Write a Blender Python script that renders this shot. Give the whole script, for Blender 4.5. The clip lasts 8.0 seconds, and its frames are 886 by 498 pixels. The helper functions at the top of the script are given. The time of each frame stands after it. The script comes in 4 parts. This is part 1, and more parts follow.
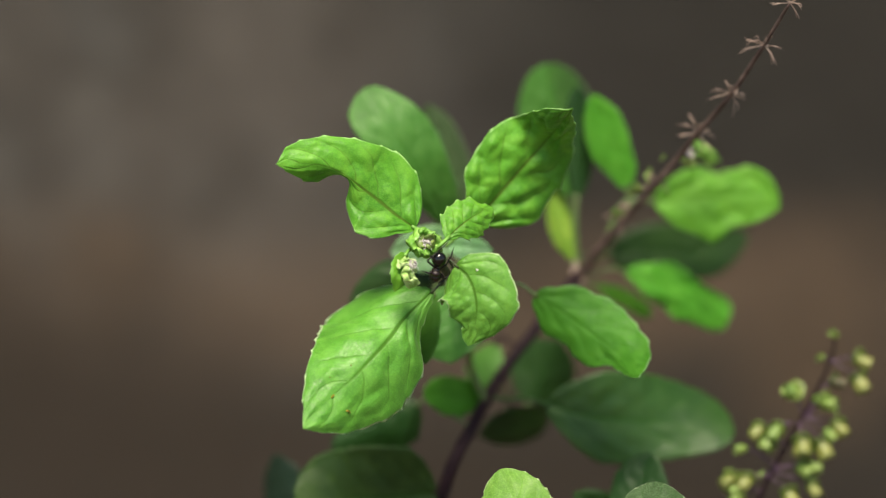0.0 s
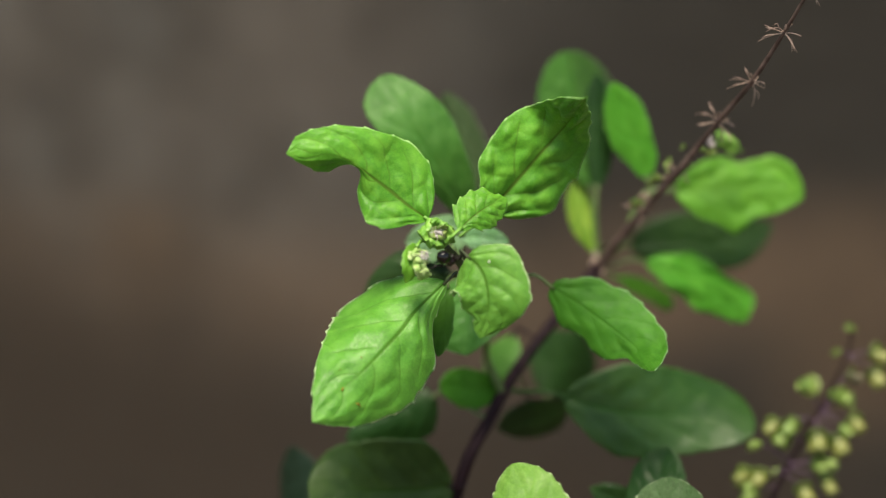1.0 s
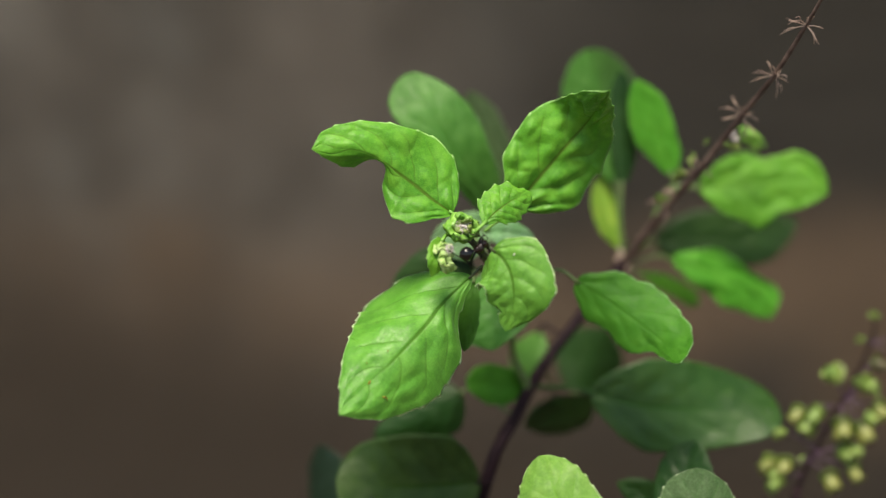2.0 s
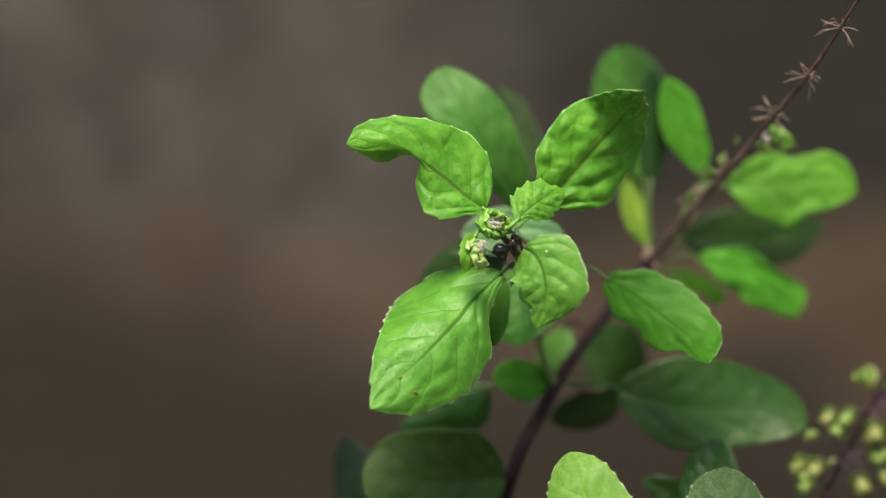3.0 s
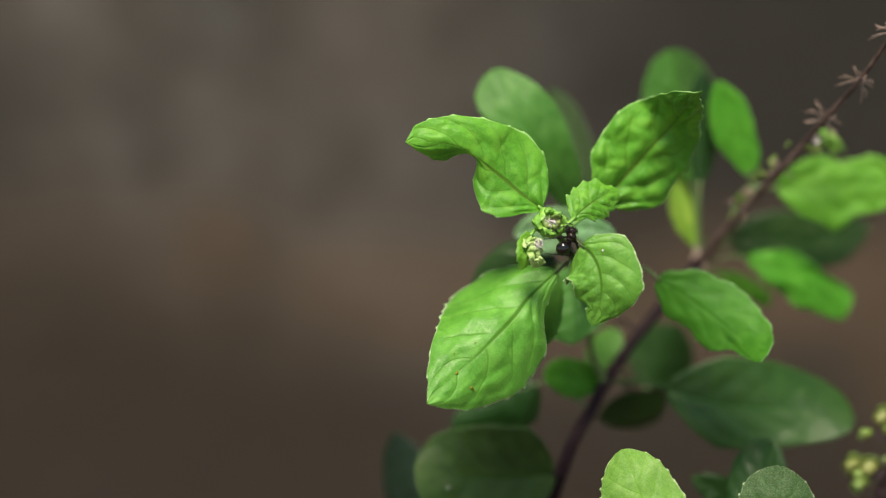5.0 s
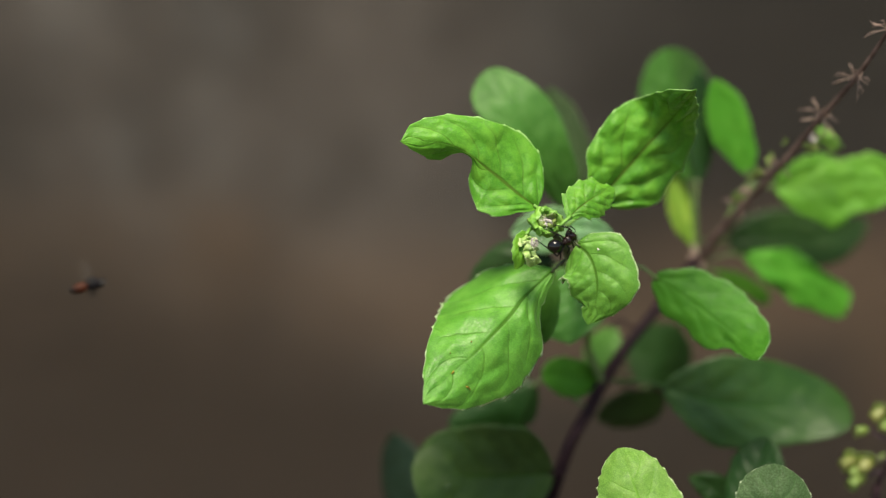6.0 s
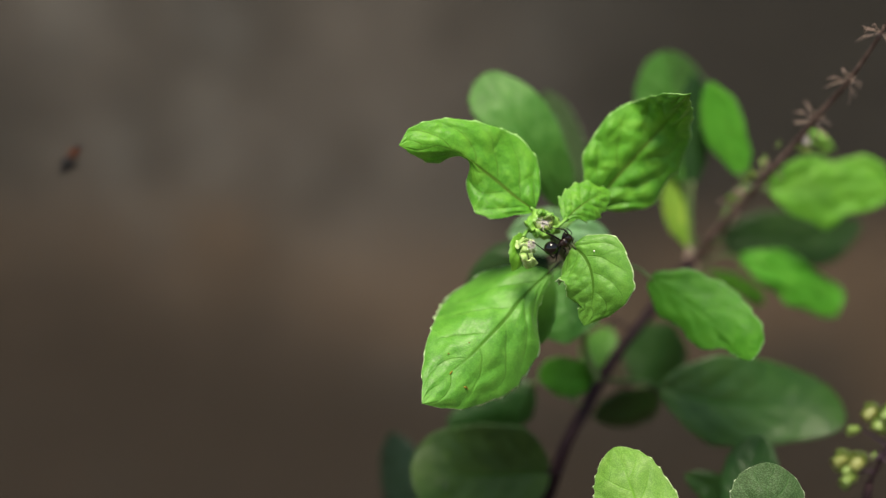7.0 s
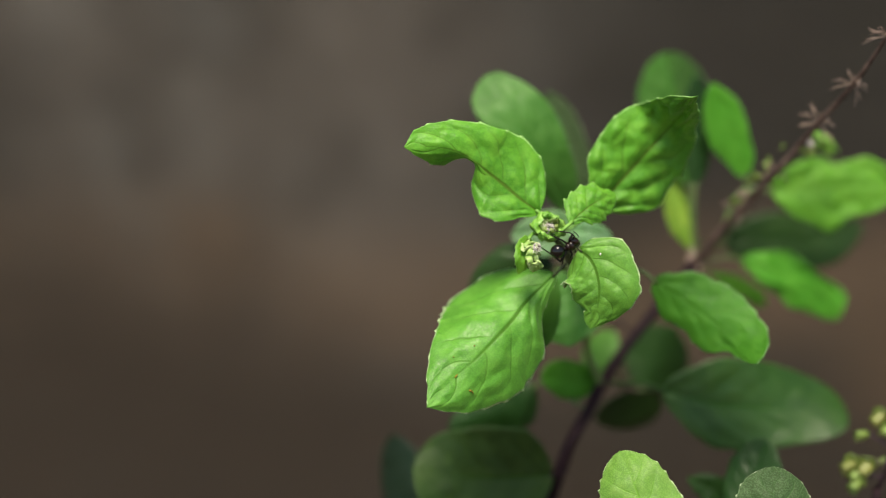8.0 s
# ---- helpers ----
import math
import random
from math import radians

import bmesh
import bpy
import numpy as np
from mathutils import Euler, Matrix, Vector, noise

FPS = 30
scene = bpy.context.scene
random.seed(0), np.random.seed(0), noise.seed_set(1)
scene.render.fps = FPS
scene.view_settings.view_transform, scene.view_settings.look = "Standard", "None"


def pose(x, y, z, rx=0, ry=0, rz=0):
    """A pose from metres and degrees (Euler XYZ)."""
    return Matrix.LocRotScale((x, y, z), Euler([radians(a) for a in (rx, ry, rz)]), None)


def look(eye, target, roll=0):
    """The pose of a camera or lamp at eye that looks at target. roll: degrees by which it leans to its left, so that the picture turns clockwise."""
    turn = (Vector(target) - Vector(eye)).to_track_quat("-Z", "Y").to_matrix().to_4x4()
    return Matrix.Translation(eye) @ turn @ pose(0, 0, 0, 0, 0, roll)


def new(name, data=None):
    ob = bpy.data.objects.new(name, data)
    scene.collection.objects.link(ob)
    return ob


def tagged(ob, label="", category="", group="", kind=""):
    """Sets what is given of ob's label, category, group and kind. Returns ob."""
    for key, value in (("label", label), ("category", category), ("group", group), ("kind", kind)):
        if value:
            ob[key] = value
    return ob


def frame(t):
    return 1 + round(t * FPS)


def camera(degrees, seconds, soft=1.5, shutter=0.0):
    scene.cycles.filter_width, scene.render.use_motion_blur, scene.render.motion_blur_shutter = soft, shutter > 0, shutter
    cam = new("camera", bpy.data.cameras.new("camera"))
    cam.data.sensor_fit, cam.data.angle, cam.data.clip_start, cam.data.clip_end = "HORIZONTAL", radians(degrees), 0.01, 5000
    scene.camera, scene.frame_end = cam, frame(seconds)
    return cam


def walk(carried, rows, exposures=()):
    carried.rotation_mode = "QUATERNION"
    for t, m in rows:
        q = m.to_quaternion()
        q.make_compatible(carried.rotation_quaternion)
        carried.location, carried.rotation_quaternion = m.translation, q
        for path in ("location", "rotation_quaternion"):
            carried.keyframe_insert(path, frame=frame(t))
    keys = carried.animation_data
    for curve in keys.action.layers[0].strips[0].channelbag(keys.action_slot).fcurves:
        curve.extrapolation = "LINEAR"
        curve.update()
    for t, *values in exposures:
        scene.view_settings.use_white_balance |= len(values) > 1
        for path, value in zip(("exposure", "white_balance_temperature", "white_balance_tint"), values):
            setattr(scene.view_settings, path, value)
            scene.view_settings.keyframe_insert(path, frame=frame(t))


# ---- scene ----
# ---- camera and its way ----
PATH = [
    (0, (0.00043, -0.36028, 0.54905), (0.01611, 0.60768, 0.29842), -0.33),
    (0.5, (0.00686, -0.35673, 0.54691), (0.00197, 0.61186, 0.29827), -0.75),
    (1, (0.00782, -0.35479, 0.54843), (-0.00238, 0.61157, 0.29144), -0.62),
    (1.5, (0.01202, -0.35803, 0.54229), (-0.01061, 0.61131, 0.29760), -1.18),
    (1.7, (0.01082, -0.35812, 0.54284), (-0.01327, 0.61114, 0.29797), -1.34),
    (2.8, (0.00421, -0.35862, 0.54585), (-0.02357, 0.60868, 0.29372), -0.71),
    (3, (0.00301, -0.35871, 0.54640), (-0.02300, 0.60816, 0.29246), -0.40),
    (3.5, (-0.00109, -0.35868, 0.54649), (-0.03135, 0.60795, 0.29213), -0.15),
    (4, (-0.00625, -0.36046, 0.54630), (-0.03377, 0.60657, 0.29311), 0.08),
    (4.5, (-0.00630, -0.36416, 0.54639), (-0.03632, 0.60329, 0.29512), 0.22),
    (4.7, (-0.00580, -0.36412, 0.54622), (-0.03731, 0.60341, 0.29542), 0.18),
    (5.8, (-0.00303, -0.36390, 0.54528), (-0.03824, 0.60381, 0.29570), -0.26),
    (6, (-0.00253, -0.36386, 0.54511), (-0.03974, 0.60397, 0.29628), -0.25),
    (6.5, (-0.00515, -0.36759, 0.54623), (-0.03531, 0.60041, 0.29709), -0.07),
    (7, (-0.00235, -0.36869, 0.54745), (-0.03857, 0.59874, 0.29691), -0.31),
    (7.5, (-0.00475, -0.36568, 0.54758), (-0.03574, 0.60131, 0.29469), -0.15),
    (8, (-0.00733, -0.36635, 0.54857), (-0.03318, 0.60062, 0.29498), -0.04),
]
cam = camera(25.0, 8.0, soft=1.3, shutter=0.15)
cam.data.dof.use_dof = True
cam.data.dof.focus_distance = 0.377
cam.data.dof.aperture_fstop = 5.0
walk(cam, [(t, look(eye, target, roll)) for t, eye, target, roll in PATH], exposures=[(0.0, 1.16, 7700, 4), (0.8, 1.08, 7700, 4), (3.0, 1.04, 7700, 4), (8.0, 1.0, 7700, 4)])

# ---- daylight ----
SUN_ELEVATION, SUN_TURN = 69, 12      # degrees; turn: from straight behind the camera towards its left
world = bpy.data.worlds.new("sky")
scene.world = world
world.use_nodes = True
sky = world.node_tree.nodes.new("ShaderNodeTexSky")
sky.sky_type, sky.sun_disc = "NISHITA", False
sky.sun_elevation, sky.sun_rotation = radians(SUN_ELEVATION), radians(180 + SUN_TURN)
back = world.node_tree.nodes["Background"]
back.inputs["Strength"].default_value = 0.11
world.node_tree.links.new(sky.outputs[0], back.inputs["Color"])
sun = new("sun", bpy.data.lights.new("sun", "SUN"))
sun.data.energy, sun.data.angle, sun.data.color = 4.0, radians(26), (1.0, 0.95, 0.86)
e, a = radians(SUN_ELEVATION), radians(SUN_TURN)
sun.matrix_world = look((-math.sin(a) * math.cos(e) * 5, -math.cos(a) * math.cos(e) * 5, math.sin(e) * 5), (0, 0, 0))


# ---- materials ----
class Nodes:
    """A small writer of node materials."""

    def __init__(self, name):
        self.mat = bpy.data.materials.new(name)
        self.mat.use_nodes = True
        self.tree = self.mat.node_tree
        self.bsdf = self.tree.nodes["Principled BSDF"]
        self.out = self.tree.nodes["Material Output"]

    def put(self, socket, value):
        if isinstance(value, bpy.types.NodeSocket):
            self.tree.links.new(value, socket)
        elif isinstance(value, tuple) and len(value) == 3 and socket.type == "RGBA":
            socket.default_value = (*value, 1)
        else:
            socket.default_value = value

    def node(self, kind, out=0, **given):
        n = self.tree.nodes.new("ShaderNode" + kind)
        for key, value in given.items():
            if key.startswith("i_"):
                name = key[2:].replace("_", " ")
                self.put(n.inputs[int(name) if name.isdigit() else name], value)
            else:
                setattr(n, key, value)
        return n.outputs[out]

    def math(self, op, a, b=0.0, c=0.0):
        n = self.tree.nodes.new("ShaderNodeMath")
        n.operation = op
        for s, v in zip(n.inputs, (a, b, c)):
            self.put(s, v)
        return n.outputs[0]

    def ramp(self, value, low, high, a=0.0, b=1.0):
        n = self.tree.nodes.new("ShaderNodeMapRange")
        n.interpolation_type = "SMOOTHSTEP"
        for s, v in zip(n.inputs, (value, low, high, a, b)):
            self.put(s, v)
        return n.outputs[0]

    def mix(self, fac, a, b, blend="MIX"):
        n = self.tree.nodes.new("ShaderNodeMix")
        n.data_type, n.blend_type = "RGBA", blend
        self.put(n.inputs[0], fac)
        self.put(n.inputs[6], a)
        self.put(n.inputs[7], b)
        return n.outputs[2]

    def place(self, scale=(1, 1, 1)):
        n = self.tree.nodes.new("ShaderNodeMapping")
        self.put(n.inputs["Vector"], self.node("TexCoord", 3))
        n.inputs["Scale"].default_value = scale
        return n.outputs[0]

    def noise(self, scale, detail=3.0, where=None, rough=0.5):
        return self.node("TexNoise", i_Vector=where or self.place(), i_Scale=scale, i_Detail=detail, i_Roughness=rough)

    def bump(self, height, depth, strength=0.6):
        return self.node("Bump", i_Height=height, i_Distance=depth, i_Strength=strength)

    def done(self, **given):
        for key, value in given.items():
            self.put(self.bsdf.inputs[key.replace("_", " ")], value)
        return self.mat


VEINS, SLANT = 5.2, 1.7    # side veins a leaf, and how far they run towards the tip


def leaf_material(name, dark, light, vein, rim, gloss, glow, thin=0.2, shine=0.3, fuzz=0.05, stipple=0.15):
    m = Nodes(name)
    uv = m.node("SeparateXYZ", i_Vector=m.node("TexCoord", 2))
    s, v = uv, uv.node.outputs[1]
    q = m.math("SUBTRACT", m.math("MULTIPLY", v, 2.0), 1.0)
    aq = m.math("ABSOLUTE", q)
    side = m.math("MULTIPLY", m.math("GREATER_THAN", q, 0.0), 0.5)
    wob = m.math("MULTIPLY", m.math("SUBTRACT", m.noise(110, 3), 0.5), 0.5)
    phase = m.math("ADD", m.math("SUBTRACT", m.math("MULTIPLY", s, VEINS), m.math("MULTIPLY", m.math("POWER", aq, 1.25), SLANT)), side)
    tri = m.math("ABSOLUTE", m.math("SUBTRACT", m.math("FRACT", m.math("ADD", phase, wob)), 0.5))
    fade = m.ramp(aq, 0.95, 0.55)
    side_vein = m.math("MULTIPLY", m.math("MULTIPLY", m.ramp(tri, 0.062, 0.008), fade), m.ramp(m.noise(140, 2), 0.3, 0.6, 0.3, 1.0))
    mid = m.math("MULTIPLY", m.ramp(m.math("ADD", aq, m.math("MULTIPLY", s, 0.03)), 0.07, 0.02), m.ramp(s, 0.95, 0.4, 0.1, 1.0))
    veins = m.math("MAXIMUM", m.math("MULTIPLY", side_vein, 0.55), mid)
    cells = m.node("TexVoronoi", feature="DISTANCE_TO_EDGE", i_Vector=m.place(), i_Scale=1300.0)
    net = m.ramp(cells, 0.0, 0.09, 1.0, 0.0)
    bent = m.node("VectorMath", operation="ADD", i_0=m.place(), i_1=m.node("VectorMath", operation="SCALE", i_0=m.node("TexNoise", 1, i_Vector=m.place(), i_Scale=160.0), i_Scale=0.004))
    loops = m.node("TexVoronoi", feature="DISTANCE_TO_EDGE", i_Vector=bent, i_Scale=270.0)
    thread = m.ramp(loops, 0.0, 0.07, 1.0, 0.0)
    patch = m.noise(330, 2)
    big = m.noise(70, 3)
    fine = m.noise(1400, 2)
    tone = m.mix(m.ramp(big, 0.34, 0.66), dark, light)
    tone = m.mix(m.math("MULTIPLY", m.ramp(fine, 0.35, 0.75), 0.22), tone, tuple(c * 1.5 for c in light))
    tone = m.mix(m.math("MULTIPLY", net, 0.2), tone, tuple(c * 0.72 for c in dark))
    tone = m.mix(m.ramp(patch, 0.42, 0.68, 0.0, 0.6), tone, (light[0] * 1.5, light[1] * 1.2, light[2] * 1.6))
    tone = m.mix(m.math("MULTIPLY", thread, 0.1), tone, tuple(c * 0.7 for c in dark))
    dots = m.node("TexVoronoi", i_Vector=m.place(), i_Scale=2900.0)
    hairs = m.math("MULTIPLY", m.ramp(dots, 0.42, 0.18), m.ramp(m.noise(120, 2), 0.35, 0.6, 0.35, 1.0))
    wrinkles = m.noise(3200, 1, m.place((1.0, 1.0, 1.5)))
    hairs = m.math("MAXIMUM", hairs, m.ramp(wrinkles, 0.49, 0.61, 0.0, 0.9))
    tone = m.mix(m.math("MULTIPLY", hairs, stipple), tone, (light[0] * 2.5, light[1] * 2.1, light[2] * 2.8))
    tone = m.mix(m.math("MULTIPLY", veins, 0.8), tone, vein)
    # a thin pale rim, and a pale gland on the point of each tooth
    peak = m.node("SeparateXYZ", i_Vector=m.node("UVMap", uv_map="Teeth"))
    edge = m.math("MULTIPLY", m.ramp(aq, 0.962, 0.986), m.ramp(m.noise(240, 2), 0.4, 0.62, 0.15, 0.9))
    edge = m.math("MAXIMUM", edge, m.math("MULTIPLY", m.ramp(peak, 0.35, 0.8), m.ramp(aq, 0.955, 0.975)))
    tone = m.mix(m.math("MULTIPLY", edge, 0.85), tone, rim)
    each = m.node("ObjectInfo", 5)
    tone = m.node("HueSaturation", i_Hue=m.ramp(each, 0.0, 1.0, 0.49, 0.508), i_Value=m.ramp(each, 0.0, 1.0, 0.92, 1.1), i_Color=tone)
    high = m.math("ADD", m.math("MULTIPLY", veins, -0.45), m.math("ADD", m.math("ADD", m.math("MULTIPLY", thread, -0.05), m.math("MULTIPLY", net, -0.08)), m.math("ADD", m.math("MULTIPLY", fine, 0.1), m.math("MULTIPLY", wrinkles, stipple * 0.5))))
    normal = m.bump(m.math("ADD", high, m.math("MULTIPLY", m.noise(520, 3), 0.35)), 0.00035, 0.55)
    m.done(Base_Color=tone, Roughness=m.ramp(fine, 0.3, 0.7, gloss - 0.07, gloss + 0.1), Normal=normal)
    m.put(m.bsdf.inputs["Specular IOR Level"], m.ramp(veins, 0.1, 0.8, shine, 0.06))
    m.bsdf.inputs["Sheen Weight"].default_value = fuzz
    through_light = m.node("BsdfTranslucent", i_Color=m.mix(0.5, tone, glow), i_Normal=normal)
    both = m.node("MixShader", i_0=thin, i_1=m.bsdf.outputs[0], i_2=through_light)
    m.tree.links.new(both, m.out.inputs["Surface"])
    return m.mat


def plain(name, a, b, scale, rough, relief=0.0, metal=0.0, spec=0.5):
    m = Nodes(name)
    n = m.noise(scale, 4)
    f = m.noise(scale * 6, 2)
    given = dict(Base_Color=m.mix(m.ramp(n, 0.35, 0.65), a, b), Roughness=m.ramp(f, 0.3, 0.7, rough - 0.08, rough + 0.08), Metallic=metal)
    if relief:
        given["Normal"] = m.bump(f, relief)
    m.bsdf.inputs["Specular IOR Level"].default_value = spec
    return m.done(**given)


YOUNG = leaf_material("young_leaf", (0.03837, 0.144, 0.005796), (0.0775, 0.2339, 0.01507), (0.055, 0.082, 0.014), (0.26, 0.42, 0.16), 0.5, (0.12, 0.5, 0.01))
SOFT = leaf_material("soft_young_leaf", (0.03509, 0.149, 0.008362), (0.06505, 0.2335, 0.02031), (0.032, 0.085, 0.011), (0.48, 0.6, 0.36), 0.5, (0.12, 0.45, 0.03), shine=0.42, stipple=0.2)
TENDER = leaf_material("tender_leaf", (0.04746, 0.1443, 0.0141), (0.08268, 0.2147, 0.0296), (0.095, 0.26, 0.032), (0.5, 0.62, 0.38), 0.55, (0.12, 0.45, 0.03), stipple=0.3)
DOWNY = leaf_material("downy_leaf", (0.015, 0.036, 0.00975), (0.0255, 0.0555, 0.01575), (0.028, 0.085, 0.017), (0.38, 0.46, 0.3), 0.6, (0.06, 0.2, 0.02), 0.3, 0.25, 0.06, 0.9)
FRESH = leaf_material("fresh_leaf", (0.03478, 0.1474, 0.008112), (0.05768, 0.2195, 0.01622), (0.08, 0.22, 0.03), (0.24, 0.42, 0.15), 0.55, (0.11, 0.45, 0.01), 0.3, 0.2, 0.02)
HAZY = leaf_material("dull_leaf", (0.0237, 0.1032, 0.009144), (0.04063, 0.1481, 0.01828), (0.035, 0.13, 0.02), (0.12, 0.22, 0.1), 0.5, (0.06, 0.25, 0.02), 0.25, 0.3, 0.04)
GROWN = leaf_material("grown_leaf", (0.01857, 0.09775, 0.00544), (0.03069, 0.1428, 0.00952), (0.032, 0.125, 0.013), (0.2, 0.34, 0.16), 0.55, (0.08, 0.32, 0.015), 0.3, 0.2, 0.02)
# Shade deep among the leaves is put into the next four dark colours.
OLD_SHADED = leaf_material("old_shaded_leaf", (0.00571, 0.02398, 0.003654), (0.01066, 0.03757, 0.00609), (0.014, 0.042, 0.012), (0.02, 0.06, 0.02), 0.36, (0.03, 0.12, 0.015), 0.15, 0.2, 0.0)
BLUISH_SHADED = leaf_material("bluish_shaded_leaf", (0.0042, 0.0125, 0.0062), (0.0070, 0.0190, 0.0098), (0.010, 0.026, 0.014), (0.015, 0.04, 0.02), 0.42, (0.015, 0.06, 0.02), 0.1, 0.2, 0.0)
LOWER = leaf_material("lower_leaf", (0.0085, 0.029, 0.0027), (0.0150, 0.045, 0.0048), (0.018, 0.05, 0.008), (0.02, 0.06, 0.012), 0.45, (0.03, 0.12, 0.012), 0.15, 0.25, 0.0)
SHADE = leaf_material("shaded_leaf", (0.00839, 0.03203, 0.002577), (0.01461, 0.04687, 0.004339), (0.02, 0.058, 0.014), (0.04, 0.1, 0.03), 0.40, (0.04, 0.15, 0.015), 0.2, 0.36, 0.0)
PALE = leaf_material("leaf_underside", (0.108, 0.2497, 0.1013), (0.162, 0.3375, 0.1553), (0.1, 0.2, 0.08), (0.15, 0.25, 0.12), 0.6, (0.1, 0.3, 0.05), 0.4, 0.2, 0.0)
YELLOWING = leaf_material("yellowing_leaf", (0.075, 0.16, 0.012), (0.15, 0.25, 0.03), (0.12, 0.19, 0.03), (0.3, 0.4, 0.15), 0.55, (0.25, 0.4, 0.02), 0.3, 0.2, 0.02)
STEM = plain("purple_stem", (0.0075, 0.0033, 0.0058), (0.016, 0.0072, 0.0102), 160, 0.7, 0.0003, 0.0, 0.12)
GREEN_STEM = plain("green_stem", (0.045, 0.085, 0.02), (0.075, 0.12, 0.03), 200, 0.55, 0.0002)
DARK_STALK = plain("olive_stalk", (0.020, 0.034, 0.008), (0.034, 0.052, 0.012), 200, 0.6, 0.0002)
YOUNG_STEM = plain("young_stem", (0.07, 0.19, 0.02), (0.12, 0.27, 0.04), 200, 0.6, 0.0002)
PINKISH = plain("pinkish_stalk", (0.09, 0.07, 0.06), (0.19, 0.15, 0.12), 260, 0.6, 0.0002, 0.0, 0.3)
MAUVE = plain("mauve_stem", (0.03, 0.015, 0.026), (0.075, 0.04, 0.075), 220, 0.6, 0.0002, 0.0, 0.3)
DRY = plain("dry_bract", (0.17, 0.112, 0.095), (0.30, 0.212, 0.18), 300, 0.75, 0.0002)
BUD = plain("flower_bud", (0.055, 0.080, 0.009), (0.150, 0.155, 0.036), 420, 0.5, 0.0002)
BUD_LIP = plain("bud_lip", (0.040, 0.075, 0.008), (0.090, 0.118, 0.020), 420, 0.5, 0.0002)
TAN = plain("withered_bud", (0.07, 0.062, 0.032), (0.13, 0.115, 0.070), 420, 0.65, 0.0002)
BUD_PALE = plain("pale_bud", (0.075, 0.21, 0.018), (0.20, 0.38, 0.07), 520, 0.5, 0.0002)
BUD_GREEN = plain("green_bud", (0.055, 0.115, 0.012), (0.135, 0.19, 0.04), 450, 0.5, 0.0002)
BUD_CREAM = plain("cream_bud", (0.15, 0.27, 0.05), (0.36, 0.46, 0.20), 520, 0.55, 0.0002)
HAIR = plain("white_down", (0.5, 0.48, 0.46), (0.65, 0.62, 0.6), 400, 0.8)
PETAL = plain("petal", (0.24, 0.20, 0.22), (0.42, 0.38, 0.38), 500, 0.6, 0.0001)
ANT = plain("ant_shell", (0.003, 0.0025, 0.0025), (0.006, 0.004, 0.004), 500, 0.11, 0.0, 0.0, 0.4)
ANT_LEG = plain("ant_leg", (0.004, 0.003, 0.003), (0.008, 0.005, 0.005), 500, 0.5, 0.0, 0.0, 0.25)
ANT_RED = plain("ant_brown_shell", (0.006, 0.0025, 0.002), (0.013, 0.0042, 0.0034), 900, 0.2, 0.00008, 0.0, 0.4)
BEE_ORANGE = plain("orange_fuzz", (0.040, 0.0095, 0.0035), (0.066, 0.0155, 0.005), 500, 0.6, 0.0001, 0.0, 0.15)
BEE_BLACK = plain("black_fuzz", (0.003, 0.003, 0.004), (0.007, 0.006, 0.008), 500, 0.6, 0.0001, 0.0, 0.15)
BEE_WHITE = plain("pale_fuzz", (0.035, 0.032, 0.03), (0.06, 0.056, 0.052), 500, 0.7, 0.0001)
SPIKE_STEM = plain("dry_stem", (0.042, 0.024, 0.021), (0.10, 0.066, 0.058), 300, 0.7, 0.0003, 0.0, 0.25)
SPOT = plain("brown_leaf_spot", (0.05, 0.038, 0.006), (0.24, 0.19, 0.03), 900, 0.8, 0.0, 0.0, 0.1)


def wing_material():
    m = Nodes("insect_wing")
    m.done(Base_Color=(0.10, 0.09, 0.085), Roughness=0.6, Alpha=0.02)
    return m.mat


def drop_material():
    m = Nodes("water")
    m.done(Base_Color=(1.0, 1.0, 1.0), Roughness=0.02, IOR=1.33, Transmission_Weight=1.0)
    return m.mat


